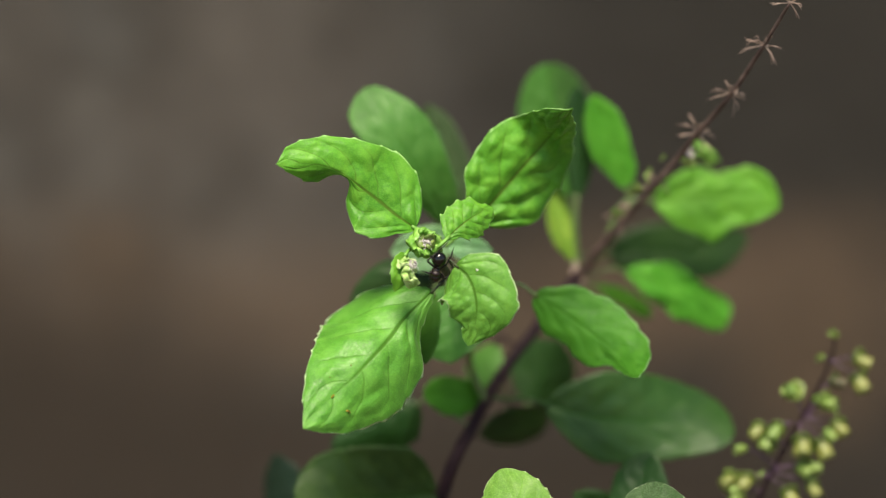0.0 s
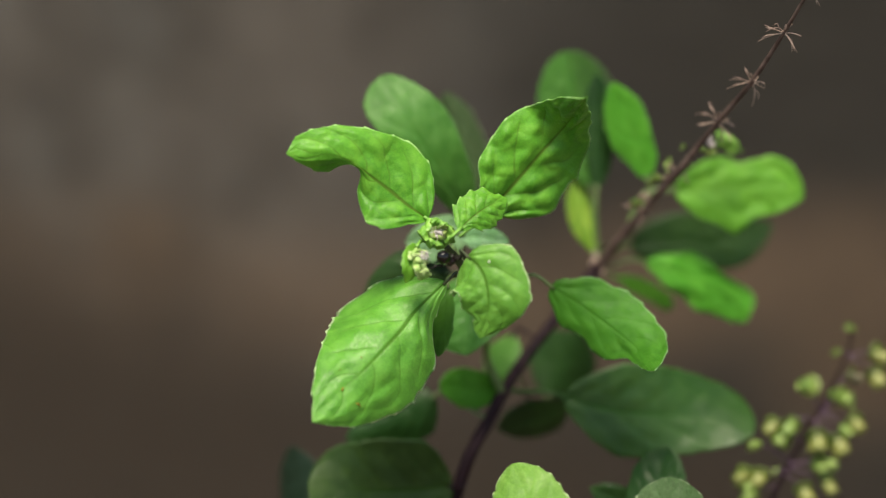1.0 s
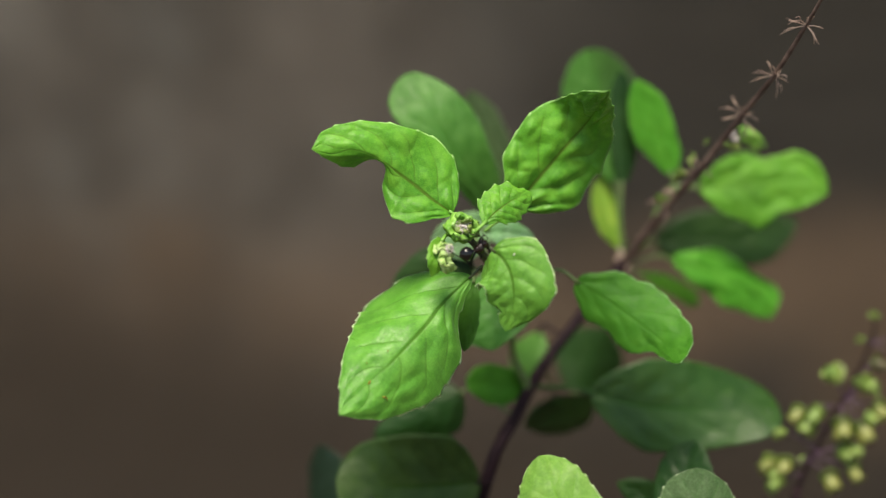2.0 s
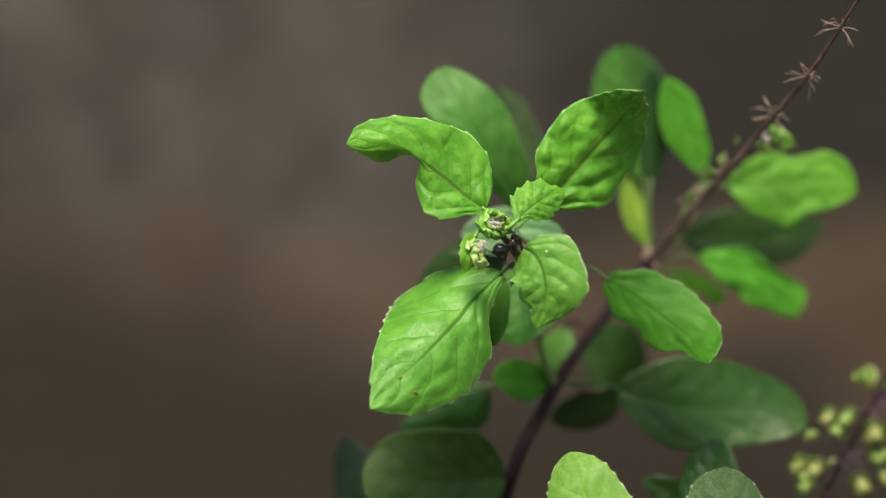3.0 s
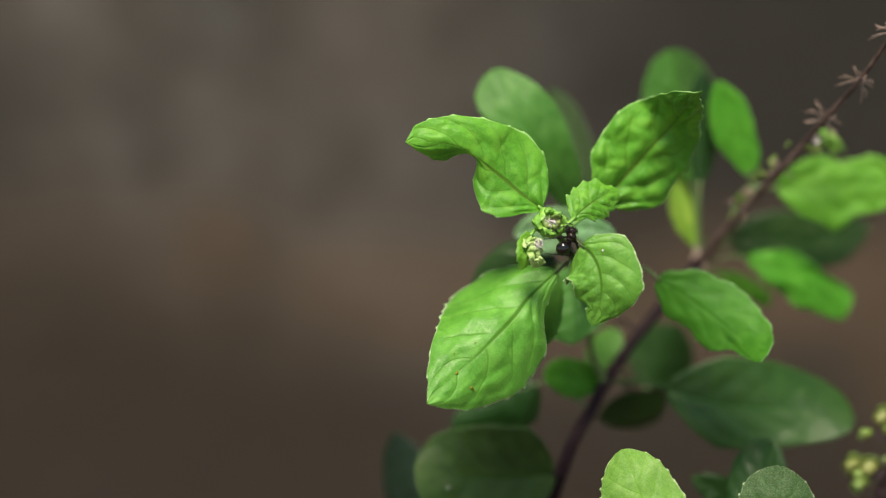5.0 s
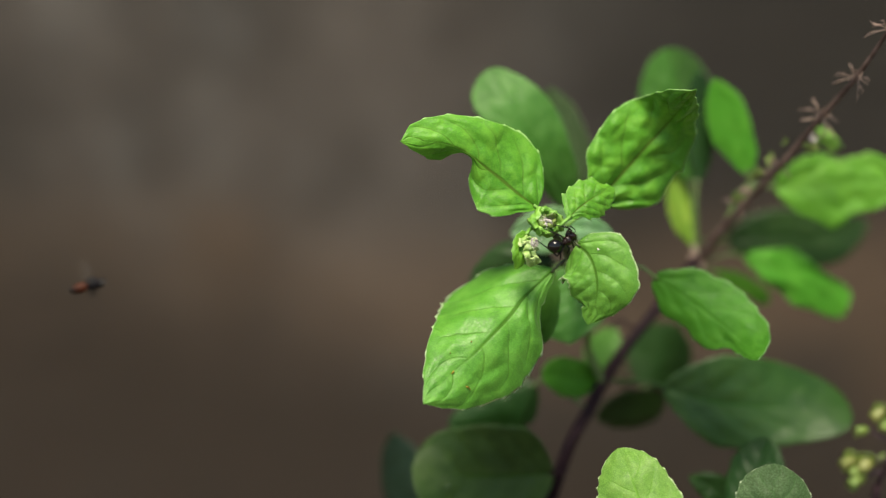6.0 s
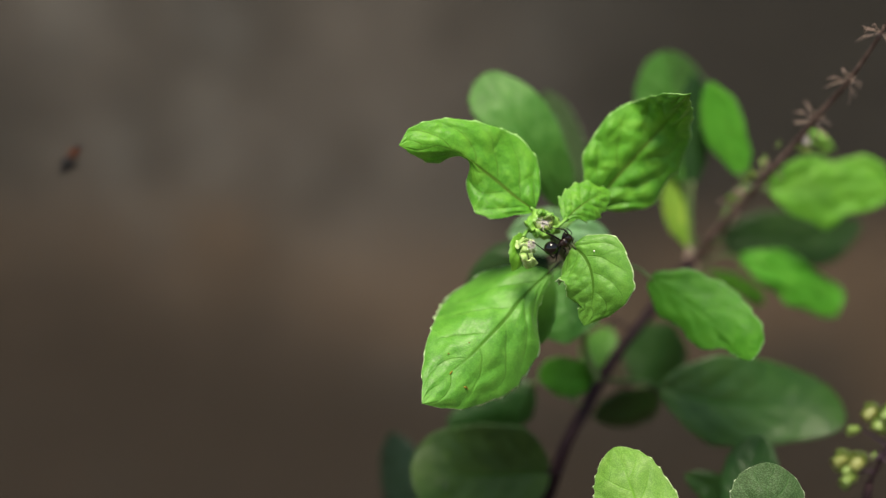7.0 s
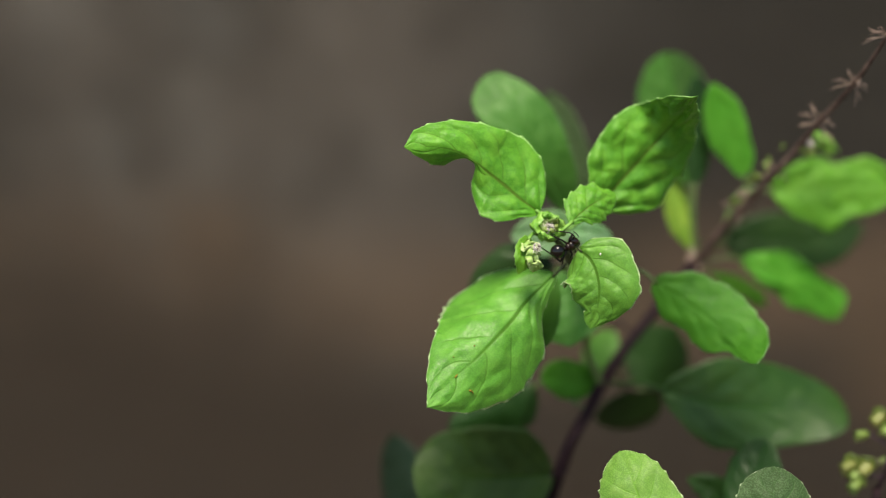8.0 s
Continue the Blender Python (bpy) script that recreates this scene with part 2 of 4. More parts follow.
def wall_material():
    m = Nodes("stained_plaster")
    wide = m.noise(5.5, 4, m.place((1, 1, 0.8)))
    streak = m.noise(8, 4, m.place((1.3, 1, 0.55)))
    grit = m.noise(60, 6, None, 0.65)
    sand = m.noise(700, 3)
    height = m.node("SeparateXYZ", 2, i_Vector=m.place())
    across = m.node("SeparateXYZ", 0, i_Vector=m.place())
    tone = m.mix(m.ramp(wide, 0.36, 0.66), (0.0550, 0.0470, 0.0420), (0.0880, 0.0755, 0.0675))
    tone = m.mix(m.ramp(streak, 0.44, 0.64, 0.0, 0.7), tone, (0.107, 0.098, 0.0915))
    blotch = m.noise(21, 5, m.place((1.0, 1, 0.8)), 0.6)
    tone = m.mix(m.ramp(blotch, 0.46, 0.62, 0.0, 0.7), tone, (0.034, 0.0296, 0.0262))
    lime = m.noise(17, 4, m.place((1.5, 1, 0.7)), 0.55)
    tone = m.mix(m.ramp(lime, 0.50, 0.66, 0.0, 0.5), tone, (0.102, 0.0945, 0.0895))
    # darker towards the right, with an uneven edge
    right_dark = m.math("MULTIPLY", m.ramp(m.math("ADD", across, m.math("MULTIPLY", wide, 0.12)), -0.02, 0.14), 0.94)
    tone = m.mix(right_dark, tone, (0.0215, 0.0190, 0.0170))
    # a ragged rust-brown band, with darker plaster below it that reaches higher at the left
    edge = m.math("ADD", height, m.math("MULTIPLY", m.math("SUBTRACT", wide, 0.5), 0.12))
    band = m.math("MULTIPLY", m.ramp(edge, 0.225, 0.28), m.ramp(edge, 0.35, 0.295))
    tone = m.mix(m.math("MULTIPLY", band, m.ramp(streak, 0.35, 0.6, 0.4, 0.8)), tone, (0.100, 0.067, 0.046))
    low_dark = m.math("ADD", edge, m.math("MULTIPLY", across, 0.22))
    tone = m.mix(m.ramp(low_dark, 0.30, 0.20, 0.0, 0.95), tone, (0.0300, 0.0218, 0.0168))
    # a rust-brown patch within the darker right side
    dx = m.math("MULTIPLY", m.math("SUBTRACT", across, 0.190), 1.0)
    dz = m.math("SUBTRACT", height, 0.252)
    away = m.math("ADD", m.math("SQRT", m.math("ADD", m.math("MULTIPLY", dx, dx), m.math("MULTIPLY", dz, dz))), m.math("MULTIPLY", m.math("SUBTRACT", blotch, 0.5), 0.05))
    tone = m.mix(m.ramp(away, 0.060, 0.006, 0.0, 0.85), tone, (0.070, 0.047, 0.032))
    tone = m.mix(m.ramp(grit, 0.35, 0.7, 0.0, 0.3), tone, (0.024, 0.021, 0.018))
    m.bsdf.inputs["Specular IOR Level"].default_value = 0.15
    return m.done(Base_Color=tone, Roughness=0.9, Normal=m.bump(m.math("ADD", grit, m.math("MULTIPLY", sand, 0.2)), 0.006))


def soil_material():
    m = Nodes("soil")
    n, g = m.noise(12, 6), m.noise(180, 5, None, 0.7)
    tone = m.mix(m.ramp(n, 0.35, 0.65), (0.05, 0.034, 0.024), (0.11, 0.078, 0.055))
    tone = m.mix(m.ramp(g, 0.4, 0.75, 0.0, 0.5), tone, (0.17, 0.13, 0.095))
    return m.done(Base_Color=tone, Roughness=0.95, Normal=m.bump(g, 0.01))


WING, DROP, WALL, SOIL = wing_material(), drop_material(), wall_material(), soil_material()

# ---- building tools ----
TILT = radians(15)
NODE = Vector((0, 0, 0.45))      # the growing tip of the shoot
ACROSS, OVER, TOWARDS = Vector((1, 0, 0)), Vector((0, math.sin(TILT), math.cos(TILT))), Vector((0, -math.cos(TILT), math.sin(TILT)))


def spot(p):
    """World place of a plan point in millimetres from the shoot's tip: right, up the leaning plant, and away behind it."""
    return NODE + (ACROSS * p[0] + OVER * p[1] - TOWARDS * p[2]) / 1000


def part(name, bm, material, parent, label="", smooth=True, origin=None):
    """Links a bmesh in world space as one mesh under a thing or a part (or alone)."""
    at = Vector(origin) if origin is not None else Vector((0, 0, 0))
    bm.transform(Matrix.Translation(-at))
    for face in bm.faces:
        face.smooth = smooth
    me = bpy.data.meshes.new(name)
    bm.to_mesh(me)
    bm.free()
    for mat in material if isinstance(material, (list, tuple)) else (material,):
        me.materials.append(mat)
    ob = new(name, me)
    if parent:
        up, o = Vector((0, 0, 0)), parent
        while o:
            up += o.location
            o = o.parent
        ob.parent, ob.location = parent, at - up
    else:
        ob.location = at
    if label:
        tagged(ob, label)
    return ob


def spline(points, n):
    """n + 1 places evenly along a smooth curve through the points."""
    pts = [Vector(p) for p in points]
    pts = [2 * pts[0] - pts[1], *pts, 2 * pts[-1] - pts[-2]]
    fine = []
    for i in range(1, len(pts) - 2):
        a, b, c, d = pts[i - 1 : i + 3]
        for k in range(24):
            t = k / 24
            fine.append(0.5 * (2 * b + (c - a) * t + (2 * a - 5 * b + 4 * c - d) * t * t + (3 * b - a - 3 * c + d) * t**3))
    fine.append(pts[-2])
    far = [0.0]
    for a, b in zip(fine, fine[1:]):
        far.append(far[-1] + (b - a).length)
    out, j = [], 0
    for i in range(n + 1):
        want = far[-1] * i / n
        while j < len(far) - 2 and far[j + 1] < want:
            j += 1
        k = (want - far[j]) / max(far[j + 1] - far[j], 1e-9)
        out.append(fine[j].lerp(fine[j + 1], min(max(k, 0), 1)))
    return out


def tube(points, radii, sides=10, steps=None, bm=None, knots=()):
    """A round, tapering tube through world places. knots: (way along, swelling)."""
    n = steps or 8 * (len(points) - 1)
    line = spline(points, n)
    bm = bm or bmesh.new()
    rings = []
    ref = Vector((0.31, 0.83, 0.46))
    for i, p in enumerate(line):
        t = (line[min(i + 1, n)] - line[max(i - 1, 0)]).normalized()
        a = t.cross(ref).normalized()
        b = t.cross(a)
        k = i / n * (len(radii) - 1)
        j = min(int(k), len(radii) - 2)
        r = radii[j] + (radii[j + 1] - radii[j]) * (k - j)
        r *= 1 + sum(g * math.exp(-(((i / n - w) * 60) ** 2)) for w, g in knots)
        rings.append([bm.verts.new(p + (a * math.cos(x) + b * math.sin(x)) * r) for x in (math.tau * c / sides for c in range(sides))])
    for one, two in zip(rings, rings[1:]):
        for c in range(sides):
            bm.faces.new((one[c], one[(c + 1) % sides], two[(c + 1) % sides], two[c]))
    bm.faces.new(rings[0][::-1])
    bm.faces.new(rings[-1])
    return bm


def lathe(profile, centre, axis, sides=14, bm=None, squash=1.0):
    """A round body about an axis: profile rows of (way along, radius)."""
    bm = bm or bmesh.new()
    axis = Vector(axis).normalized()
    a = axis.orthogonal().normalized()
    b = axis.cross(a)
    rings = []
    for h, r in profile:
        mid = Vector(centre) + axis * h
        rings.append([bm.verts.new(mid + (a * math.cos(x) * squash + b * math.sin(x)) * max(r, 1e-6)) for x in (math.tau * c / sides for c in range(sides))])
    for one, two in zip(rings, rings[1:]):
        for c in range(sides):
            bm.faces.new((one[c], one[(c + 1) % sides], two[(c + 1) % sides], two[c]))
    bm.faces.new(rings[0][::-1])
    bm.faces.new(rings[-1])
    return bm


def egg(length, radius, n=9, fat=0.0):
    """The profile of a rounded body, fat towards its far end."""
    out = []
    for i in range(n + 1):
        x = math.pi * i / n
        out.append((length * (0.5 - 0.5 * math.cos(x)), radius * max(math.sin(x), 0.02) * (1 + fat * (i / n - 0.5))))
    return out


def station(values, s, base, tip):
    """A half width at s from 0 to 1, through evenly spaced values, with rounded ends."""
    n = len(values) - 1
    k = min(s * n, n - 1e-6)
    j = int(k)
    t = k - j
    if j == 0:
        return values[1] * t**base
    if j == n - 1:
        return values[n - 1] * (1 - t) ** tip
    a, b, c, d = values[max(j - 1, 0)], values[j], values[j + 1], values[min(j + 2, n)]
    if j == 1:
        a = values[1] * 0.8
    if j == n - 2:
        d = values[n - 1] * 0.75
    return 0.5 * (2 * b + (c - a) * t + (2 * a - 5 * b + 4 * c - d) * t * t + (3 * b - a - 3 * c + d) * t**3)


def leaf(plant, label, material, mid, left, right, tilt=(0.0, 0.0), cup=0.0, quilt=0.3, teeth=0.3, number=9, base=0.6, tip=0.75,
         wave=0.3, rows=60, cols=11, stalk=None, stalk_radius=(0.36, 0.32), seed=0, face=(0, 0, 1), stalk_material=None, ragged=0.03, blister=0.0, roll=(0.0, 0.0), bites=()):
    """A leaf: its midrib in plan millimetres from base to tip, the half widths on both sides, how far each side leans towards the viewer
    a millimetre of width, the cup of its edges, its quilted relief between the veins, its teeth and blisters, how far its margins
    roll back on both sides, and the bites in its edge (side, place, width, depth); and its stalk to a place on the stem."""
    rib = [Vector((p[0], p[1], -p[2])) for p in spline(mid, rows)]
    bm = bmesh.new()
    uv, nub = bm.loops.layers.uv.new("UVMap"), bm.loops.layers.uv.new("Teeth")
    up = Vector(face).normalized()
    grid, info = [], {}
    for i, m in enumerate(rib):
        s = i / rows
        t = (rib[min(i + 1, rows)] - rib[max(i - 1, 0)]).normalized()
        lead = up.cross(t).normalized()
        over = t.cross(lead)
        line = []
        for j in range(-cols, cols + 1):
            x = j / cols
            q = math.copysign(abs(x) ** 0.8, x)
            aq = abs(q)
            half = station(left if q > 0 else right, s, base, tip if isinstance(tip, float) else tip[0 if q > 0 else 1])
            saw = (s * number + (0.3 if q > 0 else 0.0)) % 1.0
            bite = min(1, saw / 0.86, (1 - saw) / 0.14)
            half += teeth * (0.8 + 0.9 * noise.noise((math.floor(s * number) * 1.7, q, seed + 2.2))) * (bite**1.6 - 0.3) * aq**8 * min(1, s * 8, (1 - s) * 12)
            half *= 1 + ragged * (noise.noise((s * 5, q * 0.7, seed)) + 0.8 * noise.noise((s * 13, q * 0.7, seed + 4.4)))
            for side, at, wide, deep in bites:
                if side * q > 0:
                    half -= deep * math.exp(-(((s - at) / wide) ** 2)) * aq**4
            dist = half * aq
            lean = tilt[0] if q > 0 else tilt[1]
            if isinstance(lean, list):
                at = s * (len(lean) - 1)
                low = min(int(at), len(lean) - 2)
                lean = lean[low] + (lean[low + 1] - lean[low]) * (at - low)
            phase = s * VEINS - aq**1.25 * SLANT + (0.5 if q > 0 else 0.0)
            dome = abs(math.sin(math.pi * (phase + 0.5))) ** 0.75
            cross = 0.72 + 0.28 * abs(math.sin(math.pi * (aq * 2.6 + 1.4 * noise.noise((s * 5, q * 1.5, seed + 6.6)))))
            swell = dome * cross * (0.85 + 0.7 * noise.noise((s * 6, q * 3, seed + 9.1))) * math.sin(math.pi * min(1, 0.12 + aq * 0.86)) ** 0.6
            swell += 0.45 * noise.noise((m.x * 0.3 + q * half * 0.3, m.y * 0.3, seed + 1.3)) + 0.2 * noise.noise((s * 15, q * 7, seed + 5.3))
            high = lean * dist + cup * dist * aq
            high += quilt * swell * min(1, aq * 5) * (1 - aq**6) * min(1, half / 4, (1 - s) * 3.5 + 0.15)
            if blister:
                near = noise.voronoi(Vector((s * 7.0 + 0.25 * q, dist * 0.24, seed * 3.1)) + noise.noise_vector((s * 6, q * 2, seed)) * 0.25)[0]
                high += blister * min(1.0, (near[1] - near[0]) * 1.7) ** 0.9 * min(1, aq * 6) * (1 - aq**8) * min(1, half / 4)
            turn = roll[0] if q > 0 else roll[1]
            if isinstance(turn, list):
                at = s * (len(turn) - 1)
                low = min(int(at), len(turn) - 2)
                turn = turn[low] + (turn[low + 1] - turn[low]) * (at - low)
            high += turn * max(0.0, aq - 0.5) ** 1.5 * half
            high -= 0.4 * quilt * math.exp(-((dist / 0.6) ** 2))
            high += wave * noise.noise((s * 4.2, q * 2.1, seed + 3.7)) * min(1.0, half / 3) * (0.3 + aq)
            p = m + lead * math.copysign(dist, q) + over * high
            vert = bm.verts.new(spot((p.x, p.y, -p.z)))
            info[vert] = (s, 0.5 + 0.5 * q, bite**3)
            line.append(vert)
        grid.append(line)
    for one, two in zip(grid, grid[1:]):
        for j in range(2 * cols):
            face_ = bm.faces.new((one[j + 1], one[j], two[j], two[j + 1]))
            for loop in face_.loops:
                s, v, peak = info[loop.vert]
                loop[uv].uv, loop[nub].uv = (s, v), (peak, 0)
    ob = part("leaf", bm, material, plant, label, origin=spot(mid[0]))
    thick = ob.modifiers.new("thickness", "SOLIDIFY")
    thick.thickness, thick.offset = 0.00022, -1
    if stalk:
        first = Vector(mid[0])
        inward = (Vector(mid[0]) - Vector(mid[1])).normalized()
        end = Vector(stalk)
        gap = (end - first).length
        mids = [first - inward * 0.9, first + inward * gap * 0.3, first.lerp(end, 0.7), end]
        part("petiole", tube([spot(p) for p in mids], [r / 1000 for r in stalk_radius], 8, 14), stalk_material or GREEN_STEM, ob, origin=spot(mid[0]))
    return ob


# ---- the place ----
def build_ground():
    bm = bmesh.new()
    n, half = 60, 120.0
    at = lambda k: math.copysign(abs(k) ** 4, k) * half
    grid = []
    for i in range(n + 1):
        row = []
        for j in range(n + 1):
            x, y = at(2 * i / n - 1), at(2 * j / n - 1)
            near = max(0.0, 1 - math.hypot(x, y) / 3)
            row.append(bm.verts.new((x, y, 0.012 * near * noise.noise((x * 6, y * 6, 0)))))
        grid.append(row)
    for i in range(n):
        for j in range(n):
            bm.faces.new((grid[i][j], grid[i + 1][j], grid[i + 1][j + 1], grid[i][j + 1]))
    return tagged(part("ground", bm, SOIL, None), "dark brown garden soil below the plant", "ground", kind="structure")


def build_wall():
    bm = bmesh.new()
    bmesh.ops.create_cube(bm, size=1, matrix=Matrix.Translation((0, 0.60, 1.1)) @ Matrix.Diagonal((6, 0.12, 2.3, 1)))
    bmesh.ops.bevel(bm, geom=bm.edges[:], offset=0.012, segments=2, affect="EDGES")
    return tagged(part("wall_back", bm, WALL, None, smooth=False), "weathered grey plaster wall with brown stains", "wall", kind="structure")


build_ground()
build_wall()

# ---- the basil plant ----
FOOT = Vector((-0.045, 0.065, 0.0))
plant = tagged(new("basil_plant"), "leafy green basil plant with a purple stem and flower spikes", "plant")
plant.location = FOOT

LOW, FORK, JOINT = (5.0, -49.7, 46.4), (12.4, -32.8, 48.5), (36.8, -0.1, 63.1)
stem_line = [FOOT - Vector((0, 0, 0.02)), FOOT + Vector((0.004, 0.0, 0.12)), FOOT + Vector((0.022, -0.01, 0.28)), spot(LOW), spot(FORK), spot((18.3, -22.3, 52.7)),
             spot((25.7, -13.1, 57.9)), spot(JOINT)]
part("main_stem", tube(stem_line, [0.0032, 0.003, 0.0027, 0.0023, 0.0019, 0.0017, 0.00145, 0.0011], 14, 90, knots=((0.985, 0.3),)), STEM, plant,
     "purple-brown woody stem", origin=FOOT)
shoot = [spot((15.8, -26.5, 50.6)), spot((12.6, -19.0, 48.0)), spot((12.4, -13.0, 43.5)), spot((12.7, -8.0, 38.4)), spot((9.5, -3.2, 27.3)), spot((8.2, -0.6, 21.2))]
part("side_shoot", tube(shoot, [0.0009, 0.0008, 0.0008, 0.0008, 0.0008, 0.0008], 10, 40), GREEN_STEM, plant, "olive green young shoot", origin=shoot[0])
top = [spot((8.3, -0.7, 21.4)), spot((6.6, 2.0, 13.0)), spot((4.4, 4.6, 6.6))]
part("shoot_tip", tube(top, [0.0008, 0.0008, 0.0006], 10, 20), DARK_STALK, plant, "green soft tip of the shoot", origin=top[0])
LOWFORK = (3.2, -53.6, 46.4)
side = [spot(LOWFORK), spot((17.4, -60.0, 34.8)), spot((33.0, -60.9, 16.3)), spot((56.7, -49.2, -22.5)), spot((59.9, -39.2, -27.6))]
part("low_branch", tube(side, [0.0015, 0.0013, 0.0011, 0.0009, 0.0008], 10, 40), STEM, plant, "thin purple side branch", origin=side[0])

# the young leaves round the shoot's tip
leaf(plant, "bright green young leaf with a curled tip", YOUNG, [(1.2, 9.5, 5.0), (-2.6, 12.2, 4.3), (-5.9, 15.0, 3.6), (-9.2, 17.4, 2.2), (-11.9, 19.5, 1.1), (-15.2, 21.1, 0.1), (-19.3, 21.7, -0.9), (-24.5, 21.6, -1.8)],
     [0, 2.2, 4.3, 6.2, 7.1, 7.3, 6.0, 3.7, 0.8, 0.2, 1.1, 2.9, 3.2, 3.0, 2.4, 1.3, 0], [0, 5.4, 7.4, 8.4, 9.0, 9.5, 9.4, 9.0, 8.5, 7.4, 6.8, 5.9, 5.5, 4.7, 4.1, 3.2, 0], tilt=([0.3, 0.3, 0.1, -1.0, -1.4, -0.8, -0.4], -0.4), cup=0.1, quilt=0.5, rows=110, cols=18, number=8, teeth=0.45, tip=0.9, base=0.5, stalk=(3.1, 6.6, 9.1), ragged=0.01, wave=0.3, blister=0.35, seed=1, stalk_material=YOUNG_STEM)
leaf(plant, "bright green young leaf, quilted between its veins", YOUNG, [(13.1, 11.2, 16.3), (17.8, 16.6, 15.6), (22.7, 22.1, 14.6), (27.3, 27.1, 12.6), (30.3, 31.0, -3.5)],
     [0, 5.0, 7.7, 8.5, 9.0, 9.3, 9.1, 8.0, 7.1, 6.4, 5.6, 4.6, 3.5, 2.0, 0], [0, 5.8, 8.3, 9.3, 8.5, 8.2, 8.6, 6.4, 4.1, 3.4, 2.7, 1.9, 1.2, 0.5, 0], tilt=([0.5, 0.2, 0.1, 0.15, 0.2], [-0.1, -0.4, -0.7, -0.8, -0.8]), cup=-0.05, quilt=1.0, rows=110, cols=18, number=9, tip=0.95, stalk=(7.0, 6.2, 16.2), teeth=0.3, ragged=0.01, base=0.5, wave=0.4, blister=0.7, seed=2, stalk_material=YOUNG_STEM)
leaf(plant, "large bright green leaf with pale toothed edge", SOFT, [(4.6, -2.2, 9.0), (-1.1, -7.6, 4.9), (-4.0, -11.2, 2.0), (-7.5, -14.9, -0.8), (-11.0, -18.5, -2.4), (-14.8, -21.8, -3.9), (-19.6, -27.0, -8.0)],
     [0, 1.8, 3.0, 4.6, 7.0, 9.4, 10.2, 10.6, 10.8, 10.1, 9.0, 7.7, 6.0, 3.5, 0], [0, 6.7, 8.9, 9.8, 11.8, 11.5, 10.8, 10.4, 10.1, 9.2, 8.3, 5.9, 4.1, 2.1, 0], tilt=([-0.1, -0.2, -0.3, -0.3, -0.2, -0.2], [-0.5, -0.6, -0.5, -0.35, -0.25, -0.25]), cup=-0.12, quilt=0.55, rows=120, cols=20, number=10, teeth=0.5, tip=0.9, stalk=(6.7, -1.0, 18.2), stalk_radius=(0.28, 0.25), ragged=0.01, wave=0.4, stalk_material=DARK_STALK, blister=0.24, roll=(-0.25, [-1.2, -1.6, -1.4, -0.4, -0.1]), seed=3)
leaf(plant, "small bright green leaf with a nibbled edge", SOFT, [(8.5, 2.6, -1.8), (10.5, 0.8, -3.0), (11.8, -1.9, -3.8), (12.3, -5.4, -4.0), (11.9, -9.1, -3.2), (10.7, -12.6, -2.0)],
     [0, 3.4, 4.8, 6.9, 7.4, 7.4, 7.6, 7.8, 8.0, 7.8, 7.0, 6.2, 5.0, 3.7, 2.3, 1.1, 0], [0, 6.8, 7.3, 7.2, 6.7, 6.0, 5.8, 5.5, 5.2, 5.1, 5.1, 4.9, 4.4, 2.1, 2.2, 1.6, 0], tilt=(0.15, -0.35), cup=-0.12, quilt=0.42, rows=110, cols=18, number=8, teeth=0.35, base=0.35, tip=0.9, stalk=(7.9, 2.1, 4.2), stalk_radius=(0.2, 0.2), ragged=0.01, wave=0.35, stalk_material=DARK_STALK, blister=0.14, bites=((-1, 0.215, 0.012, 1.7), (-1, 0.16, 0.010, 0.7), (-1, 0.25, 0.014, 0.9), (-1, 0.06, 0.02, 0.8), (-1, 0.42, 0.02, 0.35), (1, 0.5, 0.02, 0.3)), roll=(0.0, [0.1, 0.3, 0.5, 0.3, 0.0, 0.0]), seed=4)
leaf(plant, "tiny bright green leaf with a torn tip", YOUNG, [(7.0, 7.4, 2.2), (9.4, 9.7, 3.6), (12.5, 11.9, 5.7), (16.2, 13.4, 8.4)],
     [0, 1.7, 3.1, 3.8, 4.1, 4.2, 4.2, 4.0, 3.7, 3.4, 1.8, 1.2, 0], [0, 1.0, 1.4, 2.4, 3.1, 3.6, 4.0, 3.9, 3.6, 3.3, 2.8, 2.2, 0], tilt=(-0.3, -0.05), cup=-0.1, quilt=0.35, rows=80, cols=14, number=6, teeth=0.7, ragged=0.02, tip=0.7, stalk=(5.4, 5.3, 9.1), blister=0.2, seed=5, stalk_material=YOUNG_STEM)
leaf(plant, "tiny cupped green leaf round the buds", YOUNG, [(-0.5, 4.8, 3.0), (-1.8, 3.2, 0.6), (-2.3, 0.5, -0.9), (-2.9, -2.3, -0.1)],
     [0, 2.6, 2.7, 2.6, 2.5, 2.3, 1.8, 1.3, 0], [0, 1.0, 1.2, 1.4, 1.4, 1.4, 1.0, 0.5, 0], tilt=(-0.25, 0.25), quilt=0.2, rows=70, cols=12, number=6, teeth=0.2, stalk=(2.5, 4.9, 7.1), ragged=0.015, seed=6, stalk_material=YOUNG_STEM)

